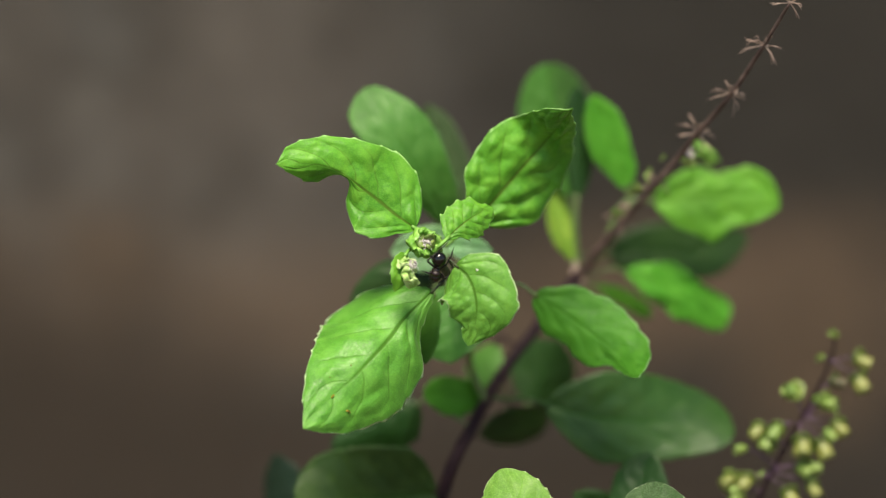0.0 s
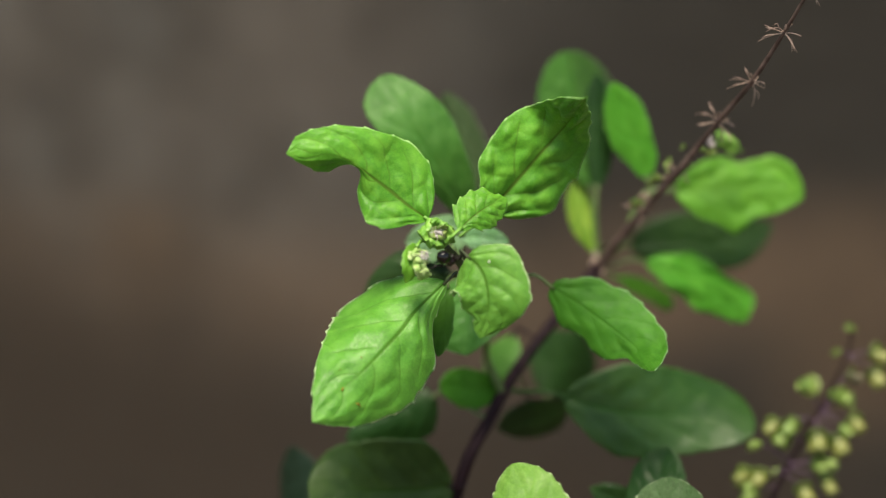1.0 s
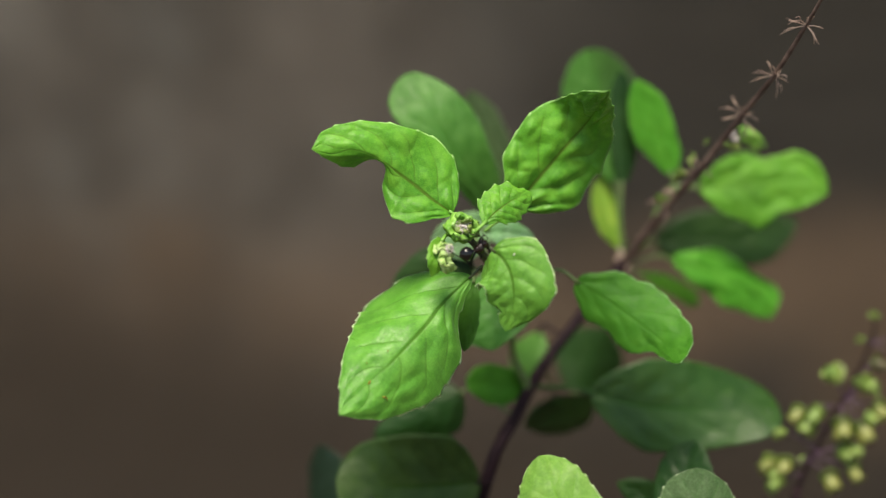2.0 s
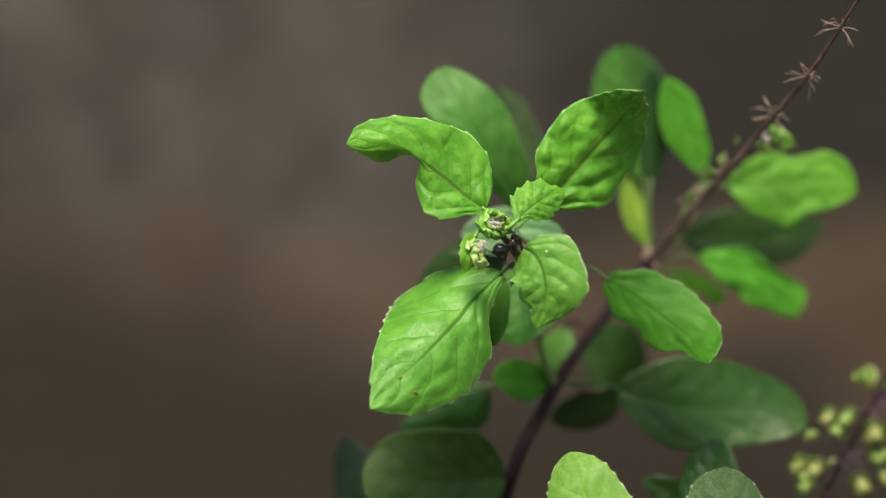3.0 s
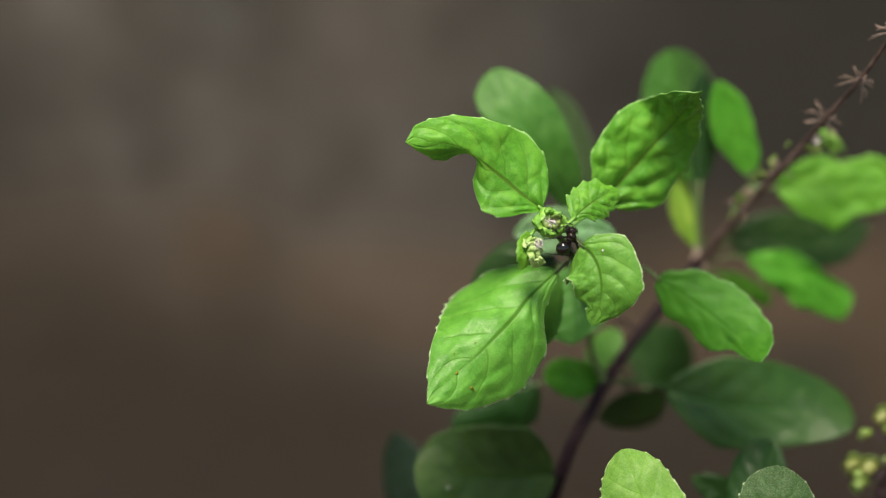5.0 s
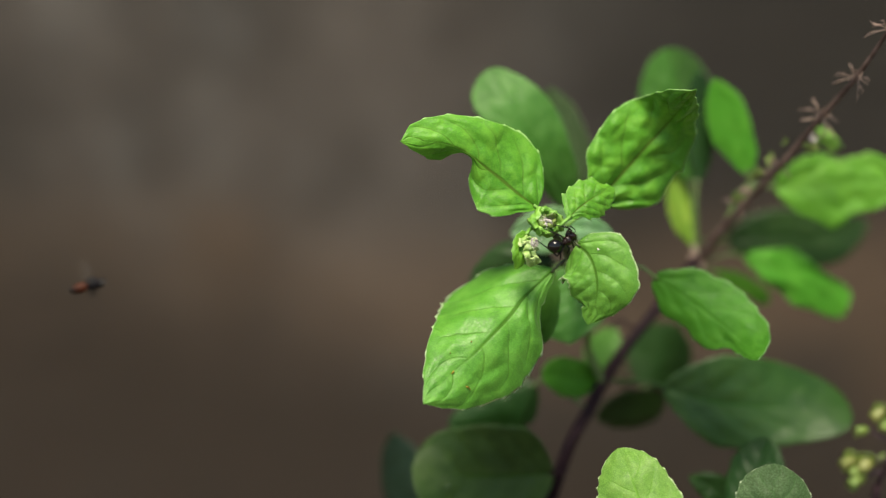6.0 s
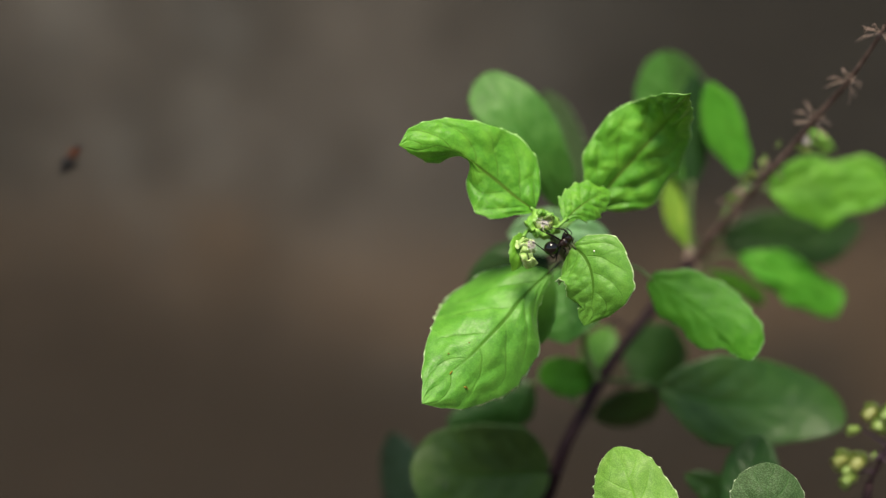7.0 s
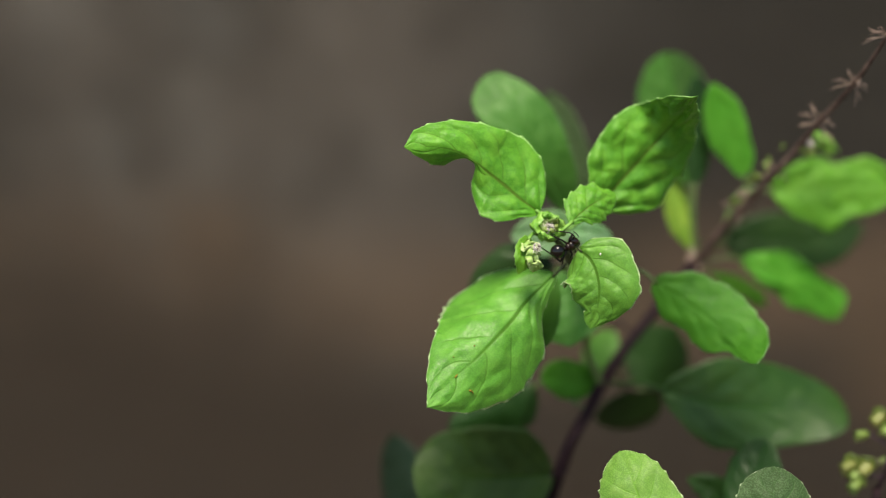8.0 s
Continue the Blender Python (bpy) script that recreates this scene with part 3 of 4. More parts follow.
# the pair behind, and paler leaves below the tip
leaf(plant, "dull green leaf of the pair below the tip", HAZY, [(7.8, 10.8, 46.3), (2.9, 20.7, 40.7), (-3.2, 30.6, 39.0), (-9.1, 39.6, 41.6)],
     [0, 2.2, 3.2, 3.8, 4.4, 5.0, 5.7, 6.5, 6.8, 6.1, 0], [0, 4.6, 5.7, 6.2, 6.8, 7.4, 7.5, 7.1, 6.1, 4.3, 0], tilt=(0.1, -0.2), stalk=(9.5, -3.2, 27.3), teeth=0.2, ragged=0.015, tip=0.5, seed=7)
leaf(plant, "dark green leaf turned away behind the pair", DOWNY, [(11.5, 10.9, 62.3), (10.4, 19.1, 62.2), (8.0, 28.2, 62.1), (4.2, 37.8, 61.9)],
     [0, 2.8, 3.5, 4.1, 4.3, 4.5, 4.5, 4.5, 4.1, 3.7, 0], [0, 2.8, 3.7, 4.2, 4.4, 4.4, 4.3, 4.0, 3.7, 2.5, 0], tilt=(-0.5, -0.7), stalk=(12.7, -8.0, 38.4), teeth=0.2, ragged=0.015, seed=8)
leaf(plant, "pale leaf underside behind the buds", PALE, [(9.6, 7.6, 34.3), (3.4, 6.8, 36.1), (-4.0, 5.3, 38.9)],
     [0, 3.5, 5.2, 5.8, 5.2, 3.5, 0], [0, 3.2, 3.9, 3.9, 3.5, 2.3, 0], stalk=(9.5, -3.2, 27.3), teeth=0.2, ragged=0.015, seed=9)
leaf(plant, "pale leaf underside behind the buds", PALE, [(7.3, 6.7, 30.2), (11.8, 6.4, 31.3), (17.1, 5.3, 33.5)],
     [0, 1.8, 2.5, 2.5, 2.0, 1.4, 0], [0, 2.3, 3.0, 3.2, 2.7, 1.8, 0], tilt=(-0.2, 0.2), stalk=(9.5, -3.2, 27.3), teeth=0.2, ragged=0.015, seed=10)
leaf(plant, "dark green shaded leaf below the tip", OLD_SHADED, [(5.2, -1.0, 38.2), (-3.5, -0.5, 39.9), (-12.9, -5.6, 42.7)],
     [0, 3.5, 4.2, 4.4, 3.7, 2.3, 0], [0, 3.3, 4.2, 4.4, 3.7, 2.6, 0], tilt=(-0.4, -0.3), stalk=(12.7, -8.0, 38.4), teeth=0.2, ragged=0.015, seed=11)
leaf(plant, "dull green leaf hanging below the tip", HAZY, [(7.7, -1.3, 36.0), (8.6, -7.2, 34.5), (8.6, -13.0, 33.0), (8.3, -17.3, 32.5)],
     [0, 5.6, 7.4, 8.0, 8.3, 7.9, 7.1, 6.2, 4.4, 2.4, 0], [0, 4.2, 5.4, 6.4, 6.7, 6.9, 7.1, 7.2, 7.1, 6.8, 0], tilt=(-0.15, -0.15), stalk=(9.5, -3.2, 27.3), teeth=0.2, ragged=0.015, seed=12)
leaf(plant, "dark green leaf close behind the large one", GROWN, [(4.8, -2.8, 22.0), (4.2, -9.1, 20.1), (2.8, -16.9, 19.0)],
     [0, 1.0, 1.3, 1.6, 1.7, 1.7, 1.9, 1.7, 1.5, 1.1, 0], [0, 2.4, 2.7, 3.1, 3.1, 3.1, 3.0, 2.8, 2.3, 1.7, 0], tilt=(-0.2, -0.4), teeth=0.2, ragged=0.015, stalk=(8.2, -0.6, 21.2), seed=34)
leaf(plant, "small round green leaf", FRESH, [(15.6, -25.9, 52.6), (9.3, -25.3, 48.8), (2.7, -24.0, 46.2)],
     [0, 2.0, 2.9, 3.6, 4.3, 4.1, 4.1, 3.7, 3.0, 2.3, 0], [0, 2.1, 3.1, 3.8, 4.0, 4.2, 4.3, 4.3, 3.8, 3.1, 0], stalk=(17.6, -21.4, 52.7), stalk_radius=(0.2, 0.2), teeth=0.2, ragged=0.015, tip=0.55, seed=13)
leaf(plant, "small green leaf close to the stem", HAZY, [(18.5, -14.4, 58.7), (16.1, -19.2, 57.6), (14.0, -25.0, 56.6)],
     [0, 2.4, 3.6, 3.9, 3.4, 2.2, 0], [0, 2.4, 3.6, 3.9, 3.4, 2.2, 0], tilt=(0.6, -0.9), stalk=(24.2, -14.9, 56.8), teeth=0.2, ragged=0.015, stalk_material=STEM, seed=14)

# the leaves along the stem and round its joint
leaf(plant, "green leaf with a blunt notched edge", GROWN, [(25.0, -3.6, 27.8), (30.5, -7.0, 26.8), (36.5, -11.5, 24.5), (41.6, -15.9, 20.1), (43.8, -19.4, 11.4)],
     [0, 3.2, 5.0, 6.4, 6.5, 7.4, 7.7, 7.5, 7.1, 6.5, 6.1, 5.1, 3.8, 2.3, 0], [0, 3.3, 5.3, 5.5, 5.0, 5.1, 5.8, 5.9, 5.1, 3.1, 2.5, 2.0, 1.7, 1.2, 0], tilt=(-0.15, -0.25), cup=-0.02, quilt=0.2, wave=0.4, rows=90, cols=14, teeth=0.35, ragged=0.015, base=0.38, tip=0.8, stalk=(10.2, -4.2, 29.8), blister=0.15, seed=15)
leaf(plant, "light green leaf with a wavy edge", FRESH, [(47.2, 0.6, 65.2), (54.0, -1.3, 65.6), (60.5, -4.2, 67.2), (65.6, -7.8, 68.7), (69.8, -12.3, 70.2)],
     [0, 2.5, 3.2, 4.1, 5.1, 5.2, 4.7, 4.2, 4.1, 4.4, 5.0, 4.7, 0], [0, 1.7, 3.4, 4.2, 4.5, 4.8, 5.5, 5.8, 5.1, 4.3, 3.4, 2.4, 0], tilt=(-0.35, 0.1), wave=1.2, quilt=0.5, ragged=0.015, teeth=0.2, stalk=JOINT, blister=0.3, seed=16)
leaf(plant, "narrow olive green leaf", GROWN, [(40.3, -2.3, 71.2), (47.4, -5.0, 73.7), (54.4, -9.4, 75.7)],
     [0, 0.8, 1.2, 1.6, 2.0, 2.0, 2.2, 2.1, 2.1, 2.1, 0], [0, 0.2, 0.9, 1.7, 1.8, 1.9, 1.8, 1.8, 1.8, 1.7, 0], tilt=(-0.5, 0.2), stalk=JOINT, teeth=0.2, ragged=0.015, seed=17)
leaf(plant, "light green leaf folded along its midrib", FRESH, [(53.1, 16.0, 61.5), (59.9, 16.6, 61.7), (68.7, 17.1, 62.5), (76.2, 17.1, 62.9), (81.1, 14.4, 62.4)],
     [0, 3.3, 5.0, 6.2, 6.6, 6.7, 5.2, 5.5, 5.8, 6.5, 5.2, 3.0, 0], [0, 4.1, 6.1, 7.2, 8.6, 10.2, 9.2, 7.2, 6.7, 6.4, 6.2, 5.5, 0], tilt=(-0.3, 0.15), quilt=0.35, wave=1.2, ragged=0.015, teeth=0.2, stalk=(37.2, 0.4, 62.4), blister=0.3, stalk_radius=(0.5, 0.6), seed=18)
leaf(plant, "dark green leaf in the shade of a lighter one", OLD_SHADED, [(45.0, 4.5, 81.3), (56.1, 5.3, 81.7), (66.6, 5.6, 82.8), (77.9, 9.0, 84.3)],
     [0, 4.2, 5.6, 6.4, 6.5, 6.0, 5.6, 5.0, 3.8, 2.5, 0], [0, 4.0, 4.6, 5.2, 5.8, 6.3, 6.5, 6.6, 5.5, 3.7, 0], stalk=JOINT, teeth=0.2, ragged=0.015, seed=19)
leaf(plant, "light green upright leaf", FRESH, [(47.2, 18.7, 60.4), (45.7, 24.2, 59.7), (43.2, 31.0, 58.6), (39.7, 39.2, 57.1)],
     [0, 2.1, 3.1, 4.3, 5.2, 5.1, 5.0, 4.4, 3.7, 2.4, 0], [0, 2.7, 3.6, 3.6, 3.8, 4.1, 4.2, 4.2, 3.4, 2.2, 0], tilt=(0.1, -0.2), stalk=(45.2, 11.0, 51.3), teeth=0.2, ragged=0.015, seed=20)
leaf(plant, "green upright leaf with rounded tip", HAZY, [(35.4, 17.1, 64.1), (34.3, 25.9, 64.8), (32.6, 35.9, 65.6), (29.8, 46.6, 64.7)],
     [0, 2.8, 4.4, 6.2, 7.8, 8.5, 9.0, 8.3, 7.2, 5.3, 0], [0, 3.6, 5.5, 6.8, 7.8, 8.3, 8.9, 9.5, 8.4, 6.2, 0], tilt=(-0.1, [-0.5, -1.6, -2.0, -1.4]), tip=0.5, stalk=JOINT, teeth=0.2, ragged=0.015, seed=21)
leaf(plant, "narrow yellow-green folded leaf", YELLOWING, [(36.2, 2.5, 63.1), (34.8, 7.2, 63.8), (33.4, 12.8, 65.3), (32.6, 20.4, 67.0)],
     [0, 1.1, 2.0, 2.8, 3.0, 3.1, 3.0, 2.8, 2.4, 1.6, 0], [0, 1.2, 1.6, 1.8, 2.0, 2.2, 2.3, 2.2, 2.0, 1.8, 0], tilt=(-0.6, -0.6), stalk=JOINT, teeth=0.2, ragged=0.015, stalk_radius=(0.7, 0.8), seed=22, stalk_material=PINKISH)
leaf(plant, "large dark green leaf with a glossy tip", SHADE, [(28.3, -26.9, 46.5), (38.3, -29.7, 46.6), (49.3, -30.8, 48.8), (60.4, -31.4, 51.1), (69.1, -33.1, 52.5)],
     [0, 6.4, 8.9, 10.1, 10.1, 10.0, 9.4, 8.3, 6.9, 5.3, 0], [0, 4.5, 7.1, 9.2, 9.3, 8.8, 8.1, 7.4, 6.5, 4.9, 0], tilt=([0.0, -0.05, -0.15, -0.6, -1.1], [0.0, 0.0, 0.05, 0.35, 0.9]), cup=0.06, quilt=0.25, stalk=(16.2, -25.5, 51.6), stalk_radius=(0.5, 0.45), stalk_material=OLD_SHADED, teeth=0.2, ragged=0.015, tip=0.5, blister=0.2, seed=23)
leaf(plant, "dark green shaded leaf behind the stem", OLD_SHADED, [(30.3, -29.7, 65.1), (22.7, -32.4, 62.8), (14.9, -34.6, 60.7)],
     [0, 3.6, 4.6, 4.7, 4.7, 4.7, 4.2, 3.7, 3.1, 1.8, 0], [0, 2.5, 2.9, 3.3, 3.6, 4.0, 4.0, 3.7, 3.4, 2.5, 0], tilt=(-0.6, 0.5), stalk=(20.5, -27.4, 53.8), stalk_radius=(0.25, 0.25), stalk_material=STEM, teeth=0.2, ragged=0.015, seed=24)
leaf(plant, "dark green shaded leaf behind the stem", OLD_SHADED, [(26.4, -29.2, 81.0), (29.5, -22.8, 81.0), (33.9, -14.4, 80.1)],
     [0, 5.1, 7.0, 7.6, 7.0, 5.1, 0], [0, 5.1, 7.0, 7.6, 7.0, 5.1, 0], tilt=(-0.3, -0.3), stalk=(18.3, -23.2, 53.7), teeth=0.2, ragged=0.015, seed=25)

# extra dark leaf, standing in for shade on the upright leaf's right half
leaf(plant, "added dark leaf standing in for shade on an upright leaf", OLD_SHADED, [(36.7, 16.8, 62.0), (37.1, 24.4, 62.0), (37.2, 33.1, 62.0), (37.0, 41.7, 62.0)],
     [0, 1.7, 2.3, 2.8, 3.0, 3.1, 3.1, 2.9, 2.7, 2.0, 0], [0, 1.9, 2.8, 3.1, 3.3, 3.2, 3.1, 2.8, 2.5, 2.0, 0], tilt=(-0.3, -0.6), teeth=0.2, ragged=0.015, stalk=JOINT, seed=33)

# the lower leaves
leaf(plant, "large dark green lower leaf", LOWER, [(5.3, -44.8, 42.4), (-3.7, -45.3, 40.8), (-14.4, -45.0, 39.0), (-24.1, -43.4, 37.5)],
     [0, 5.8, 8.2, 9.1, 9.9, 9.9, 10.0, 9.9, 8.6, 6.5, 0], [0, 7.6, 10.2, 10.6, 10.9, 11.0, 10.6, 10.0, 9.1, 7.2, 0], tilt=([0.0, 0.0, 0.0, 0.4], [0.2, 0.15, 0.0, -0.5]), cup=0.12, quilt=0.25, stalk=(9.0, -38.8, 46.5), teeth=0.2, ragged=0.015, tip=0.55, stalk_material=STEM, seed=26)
leaf(plant, "dark bluish green lower leaf", BLUISH_SHADED, [(-23.5, -61.3, 61.6), (-27.4, -50.5, 63.4), (-30.0, -38.4, 65.3)],
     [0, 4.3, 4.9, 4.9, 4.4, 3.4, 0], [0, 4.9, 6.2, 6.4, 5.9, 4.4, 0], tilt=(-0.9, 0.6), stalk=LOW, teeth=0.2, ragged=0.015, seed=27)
leaf(plant, "dark green leaf in the shade", OLD_SHADED, [(1.7, -26.8, 50.4), (-4.5, -30.3, 50.3), (-10.6, -33.3, 50.8), (-17.2, -35.9, 52.0)],
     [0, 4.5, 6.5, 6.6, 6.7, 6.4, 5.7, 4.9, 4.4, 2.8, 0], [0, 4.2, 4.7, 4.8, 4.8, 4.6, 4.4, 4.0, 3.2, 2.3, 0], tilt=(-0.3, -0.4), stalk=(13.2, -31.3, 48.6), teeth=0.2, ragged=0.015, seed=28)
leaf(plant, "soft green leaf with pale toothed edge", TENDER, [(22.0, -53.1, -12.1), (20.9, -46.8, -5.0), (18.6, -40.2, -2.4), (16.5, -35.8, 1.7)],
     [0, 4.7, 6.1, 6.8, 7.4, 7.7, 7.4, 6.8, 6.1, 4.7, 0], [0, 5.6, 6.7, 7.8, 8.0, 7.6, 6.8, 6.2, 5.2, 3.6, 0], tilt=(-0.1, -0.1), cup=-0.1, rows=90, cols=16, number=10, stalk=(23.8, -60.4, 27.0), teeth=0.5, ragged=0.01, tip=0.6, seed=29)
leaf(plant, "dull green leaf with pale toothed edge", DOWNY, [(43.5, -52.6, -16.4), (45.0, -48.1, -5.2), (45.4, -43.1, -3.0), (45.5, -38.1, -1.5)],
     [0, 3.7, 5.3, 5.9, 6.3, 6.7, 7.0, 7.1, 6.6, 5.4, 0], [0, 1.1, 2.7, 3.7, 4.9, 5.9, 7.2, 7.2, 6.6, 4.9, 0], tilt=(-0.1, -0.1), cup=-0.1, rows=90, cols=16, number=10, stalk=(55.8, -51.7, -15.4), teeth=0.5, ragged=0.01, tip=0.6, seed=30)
leaf(plant, "dark green leaf behind the toothed one", OLD_SHADED, [(43.8, -54.6, 31.4), (45.1, -48.4, 32.8), (46.8, -42.7, 34.1), (48.6, -36.1, 35.7)],
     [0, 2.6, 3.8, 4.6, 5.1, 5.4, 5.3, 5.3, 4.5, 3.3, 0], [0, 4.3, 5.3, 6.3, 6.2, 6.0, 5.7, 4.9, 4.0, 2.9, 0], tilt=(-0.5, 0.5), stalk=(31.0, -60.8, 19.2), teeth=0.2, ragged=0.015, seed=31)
leaf(plant, "small dark green leaf", OLD_SHADED, [(45.3, -52.9, 39.6), (38.4, -47.4, 39.4), (33.2, -44.9, 39.2)],
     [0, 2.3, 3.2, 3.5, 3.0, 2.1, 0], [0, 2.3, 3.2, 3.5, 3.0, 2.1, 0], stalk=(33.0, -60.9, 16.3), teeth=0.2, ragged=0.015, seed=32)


# the buds at the tip
def bud_cluster(label, centre, spread, count, size, material, seed):
    rnd = random.Random(seed)
    head = None
    for i in range(count):
        a = math.tau * i / count + rnd.uniform(-0.2, 0.2)
        c = (centre[0] + math.cos(a) * spread[0], centre[1] + math.sin(a) * spread[1], centre[2] + rnd.uniform(-0.4, 0.4))
        way = (ACROSS * math.cos(a + 1.9) + OVER * math.sin(a + 1.9)) * 0.8 + TOWARDS * 0.6
        k = size * rnd.uniform(0.8, 1.2) / 1000
        bm = lathe(egg(2.6 * k, 0.85 * k, 14, 0.5), spot(c) - way.normalized() * k, way, 20, squash=0.5)
        for v in bm.verts:
            v.co += noise.noise_vector(v.co * 800) * 0.55 * k + noise.noise_vector(v.co * 2600) * 0.2 * k
        ob = part("bud", bm, material, head or plant, label if not head else "", origin=spot(centre))
        head = head or ob


bud_cluster("ring of curled green flower buds", (3.0, 6.8, 4.1), (2.1, 1.9), 9, 1.5, BUD_PALE, 1)
bud_cluster("green flower buds", (3.2, 6.9, 3.4), (1.3, 1.1), 7, 0.85, BUD_GREEN, 6)
bud_cluster("pale yellow-green flower buds", (0.1, 0.3, -1.0), (0.7, 1.3), 5, 1.15, BUD_CREAM, 2)
bud_cluster("pale yellow-green flower buds", (-0.6, 3.1, -1.0), (1.4, 0.6), 6, 0.75, BUD_CREAM, 3)
bud_cluster("pale mauve petals", (3.0, 6.6, 2.9), (0.55, 0.5), 6, 0.5, PETAL, 4)
bud_cluster("pale mauve petals", (0.7, 2.8, -1.5), (0.45, 0.6), 4, 0.45, PETAL, 5)


def down(label, centre, radius, count, length, seed):
    """Fine white hairs standing out of a knot of buds."""
    rnd = random.Random(seed)
    bm = bmesh.new()
    for k in range(count):
        a, r = rnd.uniform(0, math.tau), radius * math.sqrt(rnd.random())
        c = spot((centre[0] + math.cos(a) * r, centre[1] + math.sin(a) * r, centre[2] + rnd.uniform(-0.3, 0.3)))
        way = (ACROSS * rnd.uniform(-1, 1) + OVER * rnd.uniform(-0.8, 1) + TOWARDS * rnd.uniform(0.2, 1)).normalized()
        n = length * rnd.uniform(0.6, 1.3) / 1000
        bend = Vector((rnd.uniform(-1, 1), rnd.uniform(-1, 1), rnd.uniform(-1, 1))) * n * 0.25
        tube([c, c + way * n * 0.5 + bend * 0.4, c + way * n + bend], [0.00003, 0.000025, 0.000012], 3, 4, bm)
    return tagged(part("down", bm, HAIR, plant, label, origin=spot(centre)), kind="stuff")


down("white down between the flower buds", (3.0, 6.6, 2.8), 1.0, 160, 0.9, 1)
down("white down between the flower buds", (0.6, 2.6, -1.6), 0.9, 110, 0.8, 2)


# the spike of dried flowers
spike_line = [JOINT, (45.2, 11.3, 51.3), (51.6, 19.0, 41.5), (58.9, 29.0, 30.7), (64.3, 36.1, 21.8), (69.3, 44.8, 12.9), (72.8, 51.8, 5.0)]
spike = part("dry_flower_spike", tube([spot(p) for p in spike_line], [0.0011, 0.0009, 0.00075, 0.00062, 0.00052, 0.00042, 0.0003], 10, 70), SPIKE_STEM, plant,
             "brown dried flower spike with star-like bracts", origin=spot(JOINT))


def whorl(centre, along, size, count, material, seed):
    """Two opposite fans of slender, dry, curling bracts."""
    rnd = random.Random(seed)
    a = Vector(along).normalized()
    x = a.cross(TOWARDS).normalized()
    y = x.cross(a)
    c = spot(centre)
    for side in (-1, 1):
        for k in range(count // 2):
            ang = radians((k - (count // 2 - 1) / 2) * 38 + rnd.uniform(-9, 9) - 18 * side)
            out = (x * side * math.cos(ang) + a * math.sin(ang) * -side + y * rnd.uniform(-0.5, 0.6)).normalized()
            n = size * rnd.uniform(0.8, 1.3) / 1000
            curl = a * rnd.uniform(-0.75, 0.0) + y * rnd.uniform(-0.35, 0.35)
            pts = [c, c + out * n * 0.45, c + out * n * 0.8 + curl * n * 0.3, c + out * n * 1.05 + curl * n * 0.7]
            bm = tube(pts, [0.00014, 0.0001, 0.00011, 0.00009, 0.00003], 6, 10)
            fork = (out + a * rnd.uniform(-0.5, 0.5)).normalized()
            tube([pts[1], pts[1] + fork * n * 0.3, pts[1] + fork * n * 0.5 + curl * n * 0.3], [0.0001, 0.0001, 0.00004], 6, 6, bm)
            part("bract", bm, material, spike, origin=c)


whorl((69.3, 44.6, 12.9), Vector(spot((72.8, 51.8, 5.0))) - spot((64.3, 36.1, 21.8)), 3.5, 8, DRY, 11)
whorl((64.3, 36.0, 21.8), Vector(spot((69.3, 44.8, 12.9))) - spot((58.9, 29.0, 30.7)), 3.6, 8, DRY, 12)
whorl((58.9, 28.9, 30.7), Vector(spot((64.3, 36.1, 21.8))) - spot((51.6, 19.0, 41.5)), 3.8, 8, DRY, 13)
whorl((72.8, 51.8, 5.0), Vector(spot((72.8, 51.8, 5.0))) - spot((64.3, 36.1, 21.8)), 3.2, 6, DRY, 14)
whorl((51.6, 19.0, 41.5), Vector(spot((58.9, 29.0, 30.7))) - spot((45.2, 11.3, 51.3)), 3.0, 5, DRY, 15)
whorl((44.6, 12.0, 51.3), Vector(spot((51.6, 19.0, 41.5))) - spot(JOINT), 3.2, 6, DRY, 16)


def tuft(place, size, count, material, seed, way=None, slim=0.42):
    """A little bunch of crumpled young scales."""
    rnd = random.Random(seed)
    bm = bmesh.new()
    for k in range(count):
        out = Vector(way) if way else Vector((rnd.uniform(-1, 1), rnd.uniform(-0.8, 0.2), rnd.uniform(-0.4, 1)))
        n = size * rnd.uniform(0.7, 1.1) / 1000
        lathe(egg(n * 1.5, n * slim, 8, -0.4), spot(place) + Vector((rnd.uniform(-1, 1), 0, rnd.uniform(-1, 1))) * n * 0.35, out, 10, bm, 0.55)
    for v in bm.verts:
        v.co += Vector((noise.noise(v.co * 900), noise.noise(v.co * 900 + Vector((7, 0, 0))), noise.noise(v.co * 900 + Vector((0, 9, 0))))) * 0.3 * size / 1000
    part("bud", bm, material, spike, origin=spot(place))


for n, (place, size, count, mat) in enumerate((((50.1, 20.9, 43.4), 1.3, 4, BUD_GREEN), ((48.1, 18.2, 46.4), 1.5, 5, BUD_GREEN), ((53.4, 24.1, 41.5), 1.0, 3, BUD_GREEN),
                                              ((43.7, 12.5, 51.3), 1.5, 5, BUD_GREEN), ((45.8, 14.0, 50.3), 1.2, 4, DRY), ((58.1, 24.7, 39.7), 1.1, 3, PETAL), ((50.1, 18.3, 43.5), 1.1, 3, DRY))):
    tuft(place, size, count, mat, n + 30)
tuft((61.4, 27.6, 52.0), 4.4, 2, BUD_PALE, 41, (0.7, 0.1, -0.62), 0.22)
tuft((58.5, 23.5, 43.7), 1.7, 4, BUD_GREEN, 42)
for place in ((35.2, 1.0, 62.1), (37.6, -1.0, 62.2)):
    bm = lathe(egg(0.0015, 0.0005, 8), spot(place) - Vector((0, 0, 0.0008)), (0.3, -0.2, 1), 10)
    part("leaf_scar", bm, DRY, plant, "pale pinkish scar at the stem's joint", origin=spot(place))

